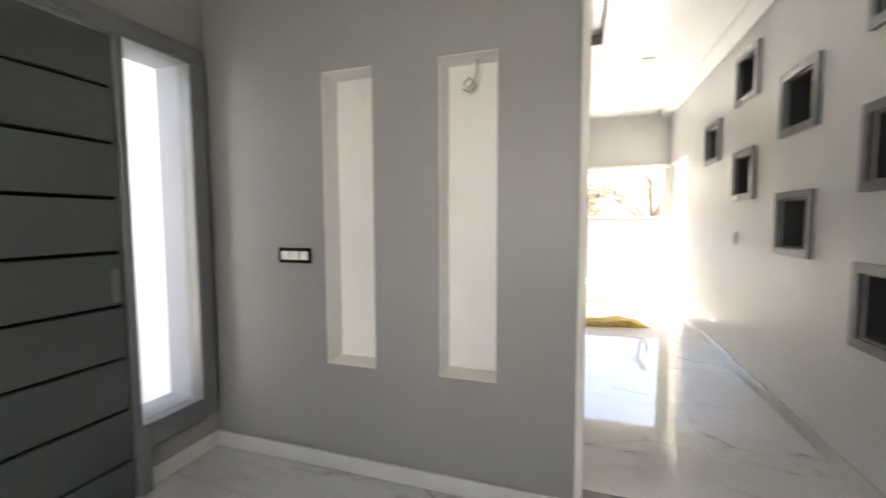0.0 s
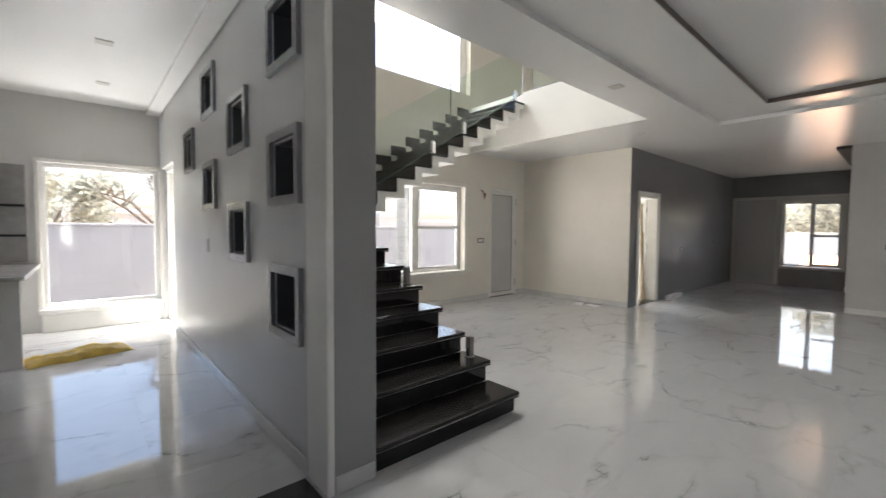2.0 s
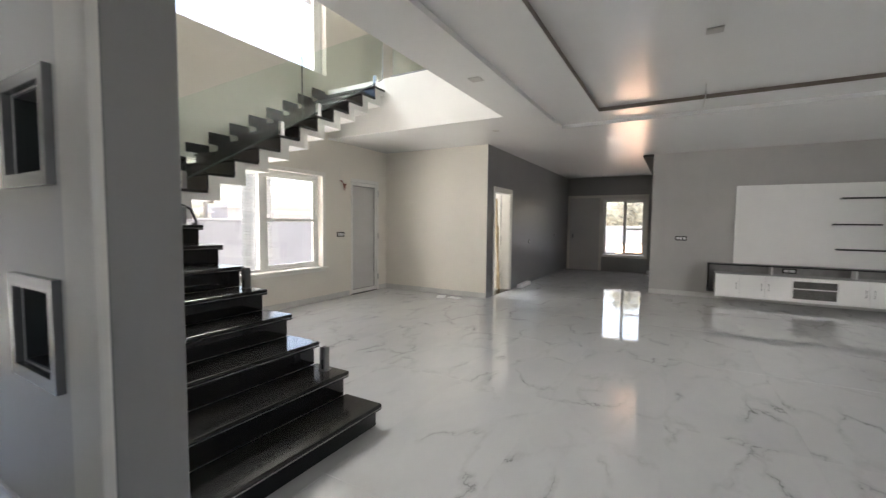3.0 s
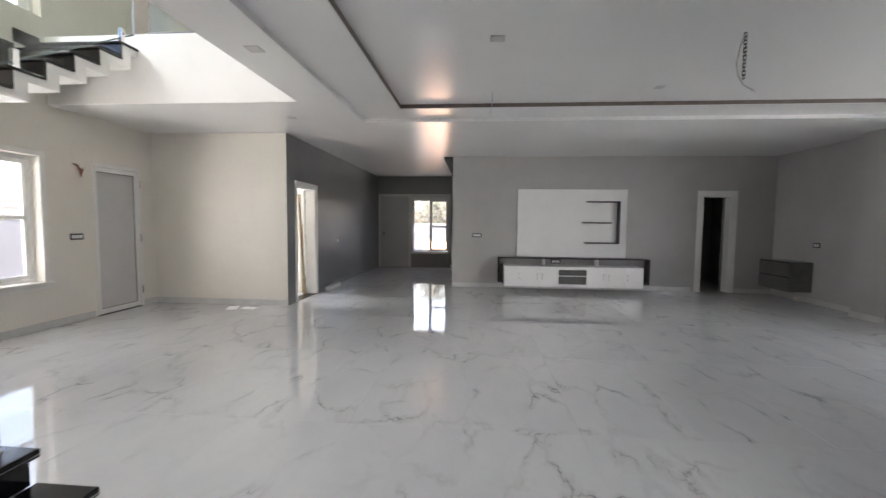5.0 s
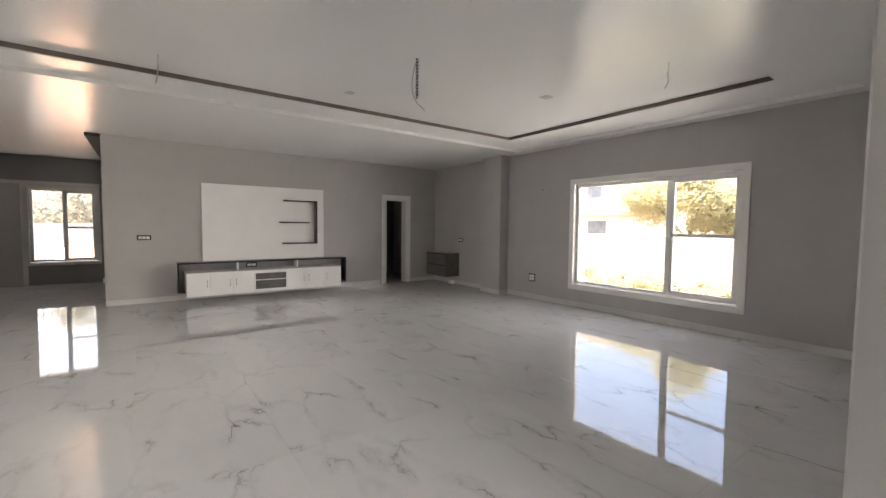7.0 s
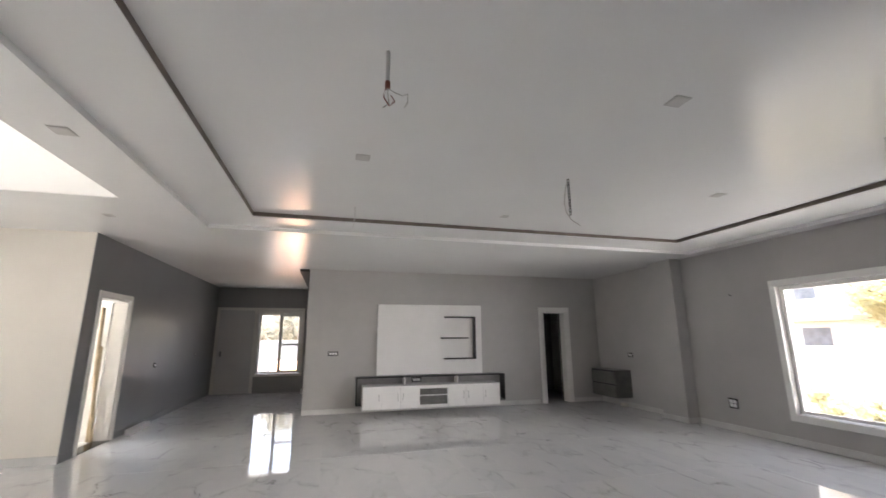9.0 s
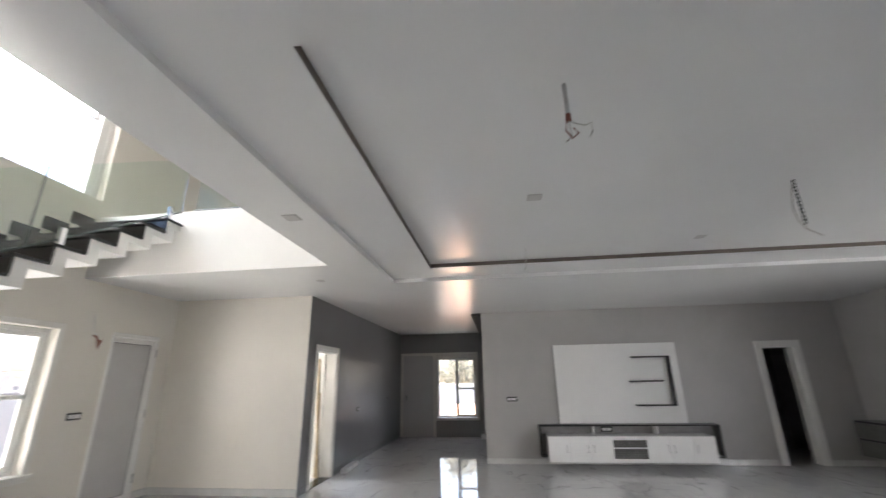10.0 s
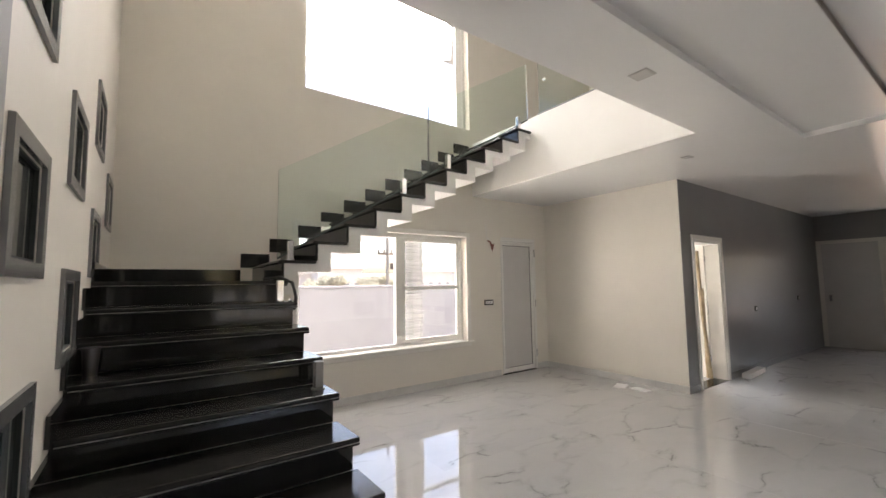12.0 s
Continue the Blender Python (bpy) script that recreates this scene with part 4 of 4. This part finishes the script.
strand(e, "strand", [(0.37, 2.57, zt), (0.372, 2.56, zt - 0.06), (0.36, 2.55, zt - 0.11), (0.33, 2.54, zt - 0.15), (0.31, 2.54, zt - 0.12), (0.34, 2.53, zt - 0.1), (0.37, 2.54, zt - 0.13), (0.34, 2.53, zt - 0.17), (0.31, 2.53, zt - 0.15)], 0.006, M_WIRE)
e = thing("niche_wire", (-0.3, 2.58, 2.0), "thin white cable hanging in a tall niche", "wire", group="niche wires")
strand(e, "strand", [(-0.29, 2.58, zt), (-0.285, 2.57, zt - 0.06), (-0.26, 2.56, zt - 0.12), (-0.25, 2.57, zt - 0.16)], 0.004, M_SWW)
e = thing("wall_wire", (7.28, 6.17, 2.0), "bundle of reddish wires sticking out of the wall", "wire")
strand(e, "strand", [(7.22, 6.178, 2.42), (7.225, 6.17, 2.3), (7.22, 6.16, 2.2), (7.26, 6.12, 2.15)], 0.004, M_SWW)
for i in range(6):
    strand(e, "strand", [(7.24 + 0.012 * i, 6.178, 2.16), (7.26 + 0.01 * i, 6.13, 2.13 - 0.01 * i), (7.27 + 0.012 * i, 6.11, 2.05 + 0.012 * i), (7.3 + 0.006 * i, 6.12, 1.98 + 0.02 * i)], 0.006, M_COPPER)
e = thing("stair_cable", (3.74, 4.85, LZ), "black cable loop hanging over the landing edge", "cable")
strand(e, "strand", [(3.62, 4.95, LZ + 0.012), (3.74, 4.88, LZ + 0.03), (3.82, 4.8, LZ - 0.02), (3.835, 4.74, LZ - 0.14), (3.81, 4.7, lz(8) - 0.06), (3.76, 4.66, lz(8) + 0.014)], 0.014, M_BLACK)
e = thing("wall_hook", (7.51, -5.43, 2.09), "small dark hook on the grey wall", "hook")
strand(e, "pin", [(7.51, -5.43, 2.09), (7.51, -5.4, 2.09), (7.51, -5.395, 2.11)], 0.008, M_BLACK)

# ---- kitchen things ----
e = thing("hatch_frame", (0.8, 3.88, 0.95), "white casing round the serving hatch", "casing", kind="structure")
for a in ((3.22, 4.54, 2.48, 2.56), (3.22, 4.54, 0.91, 0.99), (3.22, 3.3, 0.99, 2.48), (4.46, 4.54, 0.99, 2.48)):
    member(e, "casing", "x", a[0], a[1], 0.8, 0.83, a[2], a[3], M_CASE)
member(e, "hatch_panel", "x", 3.3, 4.46, 0.66, 0.68, 0.99, 2.48, M_CASE)
e = thing("kitchen_counter", (0.3, 7.1, 0), "white kitchen counter with pale stone top", "counter")
part("worktop", bevelled(-2.9, 0.9, 6.16, 7.995, 0.86, 0.9, 0.005), M_SKIRT, e)
part("end_panel", bevelled(0.6, 0.86, 6.2, 6.24, 0.0, 0.859, 0.003), M_LAM, e)
part("body", bevelled(-2.9, 0.6, 6.22, 7.99, 0.0, 0.859, 0.003), M_LAM, e)
e = thing("kitchen_shelf_unit", (0.4, 7.9, 0.9), "grey wall shelf unit with black shelves", "shelf")
part("back_board", bevelled(-1.2, 0.8, 7.97, 7.999, 0.93, 2.16, 0.002), M_LAMG, e)
for z in (1.27, 1.64):
    part("shelf_board", bevelled(-1.2, 0.8, 7.8, 7.97, z - 0.015, z + 0.015, 0.002), M_BLACK, e)


def sack():
    bm = bmesh.new()
    bmesh.ops.create_grid(bm, x_segments=40, y_segments=22, size=0.5)
    for v in bm.verts:
        x, y = v.co.x * 2, v.co.y * 2
        r = max(0.0, 1 - x * x) ** 0.35 * max(0.0, 1 - y * y) ** 0.5
        n = noise.fractal(Vector((x * 1.7, y * 2.3, 3.1)), 1.0, 2.0, 4)
        cr = abs(noise.noise(Vector((x * 4, y * 6 + x * 2, 7.7))))
        z = r * (0.075 + 0.05 * n + 0.05 * math.exp(-((x - 0.35) / 0.25) ** 2) * max(0, y)) - 0.02 * cr * r
        v.co = Vector((x * 0.43 * (1 + 0.12 * noise.noise(Vector((y * 2, 1, 5)))), y * 0.2 * (1 + 0.25 * noise.noise(Vector((x * 2.3, 4, 2)))), max(0.004, z)))
    ext = bmesh.ops.extrude_face_region(bm, geom=bm.faces[:])
    for v in ext["geom"]:
        if isinstance(v, bmesh.types.BMVert):
            v.co.z = 0.001
    bmesh.ops.transform(bm, matrix=pose(1.27, 6.4, 0, 0, 0, 12), verts=bm.verts)
    ob = solid("sack", bm, M_SACK, "crumpled yellow woven plastic sack on the floor", "sack", kind="")
    for p in ob.data.polygons:
        p.use_smooth = True


sack()
# loose pieces on the hall floor
bm = bevelled(-0.38, 0.38, -0.055, 0.055, 0, 0.075, 0.004)
bmesh.ops.transform(bm, matrix=pose(10.52, 3.74, 0.001, 0, 0, 3), verts=bm.verts)
solid("loose_skirting", bm, M_PAPER, "loose piece of pale marble skirting by the doorway", "stone piece", kind="")
for x, y, a, s in ((8.3, 4.62, 20, 0.13), (8.33, 4.35, 80, 0.12)):
    bm = bevelled(-s, s, -s * 0.6, s * 0.6, 0, 0.01, 0.002)
    bmesh.ops.transform(bm, matrix=pose(x, y, 0.001, 0, 0, a), verts=bm.verts)
    solid("tile_offcut", bm, M_PAPER, "small white tile offcut on the floor", "tile piece", kind="", group="tile offcuts")
bm = bevelled(14.45, 14.6, 1.36, 1.5, 0.0, 0.12, 0.01)
solid("bucket", bm, M_PAPER, "small white box on the passage floor", "box", kind="")
# timber and pipes in the side room
e = thing("timber_prop", (9.7, 4.05, 0), "pale timber battens leaning in the doorway of the side room", "timber", group="timber props")
strand(e, "beam", [(9.74, 4.03, 0.01), (9.5, 4.0, 1.0), (9.34, 3.96, 1.9)], 0.025, M_WOODL)
strand(e, "beam", [(9.745, 4.08, 0.01), (9.68, 4.05, 0.7), (9.62, 4.03, 1.35)], 0.02, M_WOODL)

# ---- outside ----
gd = -0.35
solid("ground", slab("z", gd - 0.2, gd, -400, 400, -400, 400), M_SOIL, "dry brown soil ground", "ground")
solid("pavement", slab("z", gd, gd + 0.04, -6, 19, -9.2, 11.2, [(-3.2, 15.2, -5.66, 8.2)]), M_CONC, "pale concrete yard paving", "pavement")


def boundary(name, axis, a0, a1, p0, p1, h, m=None):
    e = thing(name, (p0, (a0 + a1) / 2, gd) if axis == "x" else ((a0 + a1) / 2, p0, gd), "pale painted masonry boundary wall", "boundary wall", kind="structure")
    part("wall_body", bevelled(*at_wall(axis, a0, a1, p0, p1, gd, h), 0.01), m or M_COMP, e)
    part("coping", bevelled(*at_wall(axis, a0, a1, p0 - 0.04, p1 + 0.04, h, h + 0.06), 0.01), m or M_COMP, e)


boundary("boundary_wall_north", "y", -14, 30, 11.2, 11.4, 1.4)
boundary("boundary_wall_south", "y", -14, 30, -10.4, -10.2, 1.15, M_OUTW)
boundary("boundary_wall_east", "x", -10.2, 11.2, 20.0, 20.2, 1.3, M_OUTW)
boundary("boundary_wall_west", "x", -10.2, 11.2, -6.2, -6.0, 2.6, M_YARDW)

# split-stone veranda pillar outside the north window
pl = thing("stone_pillar", (6.97, 8.2, gd), "veranda pillar clad in grey split stone", "pillar")
part("core", bevelled(6.79, 7.15, 8.02, 8.38, gd, 3.0, 0.01), M_STONE, pl)
rs = random.Random(4)
meshes = []
for i in range(5):
    b = bevelled(-0.19, 0.19, -0.02, 0.02, 0, 0.052, 0.006)
    for v in b.verts:
        v.co += Vector((rs.uniform(-0.004, 0.004), rs.uniform(-0.006, 0.006), rs.uniform(-0.003, 0.003)))
    me = bpy.data.meshes.new("stone")
    b.to_mesh(me)
    b.free()
    me.materials.append(M_STONE)
    meshes.append(me)
inv = Matrix.Translation((6.97, 8.2, gd)).inverted()
for i in range(44):
    for (dx, dy, rz) in ((0, -0.19, 0), (-0.19, 0, 90), (0.19, 0, 90)):
        s = new("stone", meshes[rs.randrange(5)])
        s.parent = pl
        s.matrix_parent_inverse = inv
        s.matrix_basis = pose(6.97 + dx + rs.uniform(-0.012, 0.012), 8.2 + dy + rs.uniform(-0.012, 0.012), gd + 0.2 + i * 0.056, 0, 0, rz)


def blob_leaves(rng, centre, radius, count, size, squash=0.8):
    verts, faces = [], []
    for _ in range(count):
        while True:
            p = Vector((rng.uniform(-1, 1), rng.uniform(-1, 1), rng.uniform(-1, 1)))
            if p.length < 1 and rng.random() < 0.25 + p.length:
                break
        k = 0.75 + 0.5 * noise.noise(p * 2.1 + Vector(centre))
        c = Vector(centre) + Vector((p.x * radius * k, p.y * radius * k, p.z * radius * squash * k))
        m = Euler((rng.uniform(-1, 1), rng.uniform(-1, 1), rng.uniform(0, 6.3))).to_matrix()
        i = len(verts)
        for q in ((-1, 0, 0), (0, -0.45, 0.1), (1, 0, 0), (0, 0.45, 0.1)):
            verts.append(c + m @ (Vector(q) * size * rng.uniform(0.7, 1.3)))
        faces.append((i, i + 1, i + 2, i + 3))
    return verts, faces


def tree(name, x, y, h, r, seed, leaves, label, leaf_m=M_LEAF, size=0.14, base=0.34):
    rng = random.Random(seed)
    e = thing(name, (x, y, gd), label, "tree")
    bm = bmesh.new()
    top = gd + h * base
    tube(bm, [(x, y, gd), (x + 0.05, y, gd + h * 0.2), (x - 0.05, y + 0.08, top)], 0.035 * h, 0.02 * h)
    part("trunk", bm, M_BARK, e)
    ends = []
    for i in range(9 if not leaves else 7):
        a = i * 2.4 + rng.uniform(-0.4, 0.4)
        l = r * rng.uniform(0.6, 1.0)
        p0 = Vector((x - 0.03, y + 0.05, top - rng.uniform(0, 0.12) * h))
        p2 = p0 + Vector((math.cos(a) * l, math.sin(a) * l, h * rng.uniform(0.2, 0.5)))
        p1 = (p0 + p2) / 2 + Vector((rng.uniform(-0.2, 0.2), rng.uniform(-0.2, 0.2), 0.1 * h * rng.random()))
        bm = bmesh.new()
        tube(bm, [p0, p1, p2], 0.013 * h, 0.003 * h, n=6)
        for j in range(6 if not leaves else 2):
            q = p1.lerp(p2, rng.random())
            d2 = Vector((rng.uniform(-1, 1), rng.uniform(-1, 1), rng.uniform(0.1, 1))) * r * 0.4
            tube(bm, [q, q + d2 * 0.6 + Vector((0, 0, 0.05)), q + d2], 0.005 * h, 0.0012 * h, n=5)
        part("limb", bm, M_BARK, e)
        ends += [p2, (p1 + p2) / 2]
    if leaves:
        V, F = [], []
        for p in ends:
            v, f = blob_leaves(rng, p, r * 0.5, leaves // len(ends), size)
            o = len(V)
            V += v
            F += [tuple(i + o for i in q) for q in f]
        me = bpy.data.meshes.new("crown")
        me.from_pydata(V, [], F)
        me.materials.append(leaf_m)
        c = new("crown", me)
        c.parent = e
        c.matrix_parent_inverse = Matrix.Translation((x, y, gd)).inverted()
    return e


tree("tree", 8.6, -14.2, 4.4, 2.2, 3, 24000, "broad yellow-green garden tree behind the wall", size=0.06)
tree("tree", 6.0, -14.8, 4.6, 2.4, 5, 24000, "broad yellow-green garden tree behind the wall", size=0.06, base=0.26)
tree("bare_tree", 3.4, 17.0, 5.4, 2.0, 8, 0, "bare grey tree beyond the boundary wall")
tree("tree", 0.4, 22.0, 4.6, 2.2, 9, 2400, "green tree beyond the boundary wall, paled to imitate haze", M_LEAFHZ)
tree("tree", -3.5, 24.0, 5.0, 2.6, 10, 2400, "green tree beyond the boundary wall, paled to imitate haze", M_LEAFHZ)
tree("tree", 27.0, 2.5, 4.6, 2.4, 12, 2600, "yellow-green tree east of the yard, paled to imitate haze", M_LEAFHZ)
tree("tree", 15.0, 36.0, 2.9, 1.7, 14, 5000, "round dark green tree far off", M_LEAFHZ)
tree("tree", 26.0, 48.0, 3.3, 2.2, 15, 5000, "green tree far off, paled to imitate haze", M_LEAFHZ)


def hedge(name, x0, x1, y, seed):
    rng = random.Random(seed)
    V, F = [], []
    x = x0
    while x < x1:
        v, f = blob_leaves(rng, (x, y + rng.uniform(-0.15, 0.15), gd + 0.25 + rng.uniform(-0.05, 0.2)), 0.34, 260, 0.06, 0.9)
        o = len(V)
        V += v
        F += [tuple(i + o for i in q) for q in f]
        x += rng.uniform(0.25, 0.5)
    me = bpy.data.meshes.new(name)
    me.from_pydata(V, [], F)
    me.materials.append(M_LEAF)
    tagged(new(name, me), "low yellow-green planting along the garden wall", "plants", kind="stuff")


hedge("planting", 1.0, 12.0, -9.7, 21)
hedge("planting", 1.5, 9.0, -8.9, 22)


def house(x, y, w, dp, h, facing, label, roofm=None, seed=0, paint=M_OUTW, upper=0.0):
    e = thing("house", (x, y, gd), label, "house")
    part("wall", bevelled(x - w / 2, x + w / 2, y - dp / 2, y + dp / 2, gd, gd + h, 0.02), paint, e)
    part("roof", bevelled(x - w / 2 - 0.4, x + w / 2 + 0.4, y - dp / 2 - 0.4, y + dp / 2 + 0.4, gd + h, gd + h + 0.22, 0.02), roofm or paint, e)
    part("parapet", slab("z", gd + h + 0.22, gd + h + 0.75, x - w / 2, x + w / 2, y - dp / 2, y + dp / 2, [(x - w / 2 + 0.2, x + w / 2 - 0.2, y - dp / 2 + 0.2, y + dp / 2 - 0.2)]), paint, e)
    if upper:
        z0 = gd + h + 0.22
        part("upper_storey", bevelled(x - w / 2 + 0.9, x + w / 2 - 0.9, y - dp / 2 + 0.9, y + dp / 2 - 0.9, z0, z0 + upper, 0.02), paint, e)
        part("upper_roof", bevelled(x - w / 2 + 0.6, x + w / 2 - 0.6, y - dp / 2 + 0.6, y + dp / 2 - 0.6, z0 + upper, z0 + upper + 0.18, 0.02), paint, e)
        for k in range(3):
            cx = x - w / 2 + 1.9 + k * (w - 3.8) / 2
            fy = y + facing * (dp / 2 - 0.9)
            wd = part("window", bevelled(cx - 0.5, cx + 0.5, fy - 0.04, fy + 0.04, z0 + 0.7, z0 + 1.8, 0.01), M_TRIM, e)
            part("pane", bevelled(cx - 0.42, cx + 0.42, fy - 0.05, fy + 0.05, z0 + 0.78, z0 + 1.72, 0.01), M_WINDK, wd)
    yy = y + facing * dp / 2
    n = max(2, int(w / 1.9))
    for fl in range(max(1, int(h / 3))):
        for i in range(n):
            cx = x - w / 2 + (i + 0.5) * w / n
            z0 = gd + 1.0 + fl * 3
            wd = part("window", bevelled(cx - 0.6, cx + 0.6, yy - 0.04, yy + 0.04, z0, z0 + 1.2, 0.01), M_TRIM, e)
            part("pane", bevelled(cx - 0.52, cx + 0.52, yy - 0.05, yy + 0.05, z0 + 0.08, z0 + 1.12, 0.01), M_WINDK, wd)


house(18.0, -21.5, 9, 7, 2.35, 1, "white two-storey neighbouring house with flat eaves", M_PALER, upper=2.4)
for i, (x, y, w, h) in enumerate(((9, 70, 9, 3.4), (20, 78, 12, 3.6), (30, 74, 8, 4.6), (42, 82, 11, 3.4), (54, 80, 9, 4.4), (-8, 75, 10, 3.4), (70, 84, 14, 3.6))):
    house(x, y, w, 8, h, -1, "pale flat-roofed house in the distance", seed=i, paint=M_FAR)

pp = thing("utility_pole", (12.2, 19.0, gd), "concrete utility pole with cross arms", "utility pole")
bm = bmesh.new()
tube(bm, [(12.2, 19, gd), (12.2, 19, 6.5)], 0.1, 0.07, n=10)
part("pole", bm, M_CONC, pp)
for z in (2.9, 3.9, 5.0):
    part("cross_arm", bevelled(11.65, 12.75, 18.93, 19.0, z, z + 0.1, 0.01), M_BARK, pp)
    for x in (11.7, 12.0, 12.4, 12.7):
        bm = bmesh.new()
        tube(bm, [(x, 18.96, z + 0.1), (x, 18.96, z + 0.25)], 0.04, n=8)
        part("insulator", bm, M_BARK, pp)
part("junction_box", bevelled(12.3, 12.5, 18.85, 18.95, 2.2, 2.5, 0.01), M_BARK, pp)

# ---- floor tiles, laid last ----
rt = random.Random(17)
TX, TY = 1.6, 0.8
tb = bevelled(-TX / 2 + 0.0002, TX / 2 - 0.0002, -TY / 2 + 0.0002, TY / 2 - 0.0002, -0.0065, 0.0, 0.0003)
tile_mesh = bpy.data.meshes.new("tile")
tb.to_mesh(tile_mesh)
tb.free()
tile_mesh.materials.append(M_MARBLE)
for i in range(12):
    for j in range(18):
        cx, cy = -3.2 + TX * (i + 0.5), -5.6 + TY * (j + 0.5)
        if cx > 15.3 or cy > 8.3:
            continue
        t = new("tile", tile_mesh)
        t.parent = floor
        t.matrix_basis = pose(cx, cy, -0.0005, rt.uniform(-0.12, 0.12), rt.uniform(-0.07, 0.07), rt.choice((0, 180)))
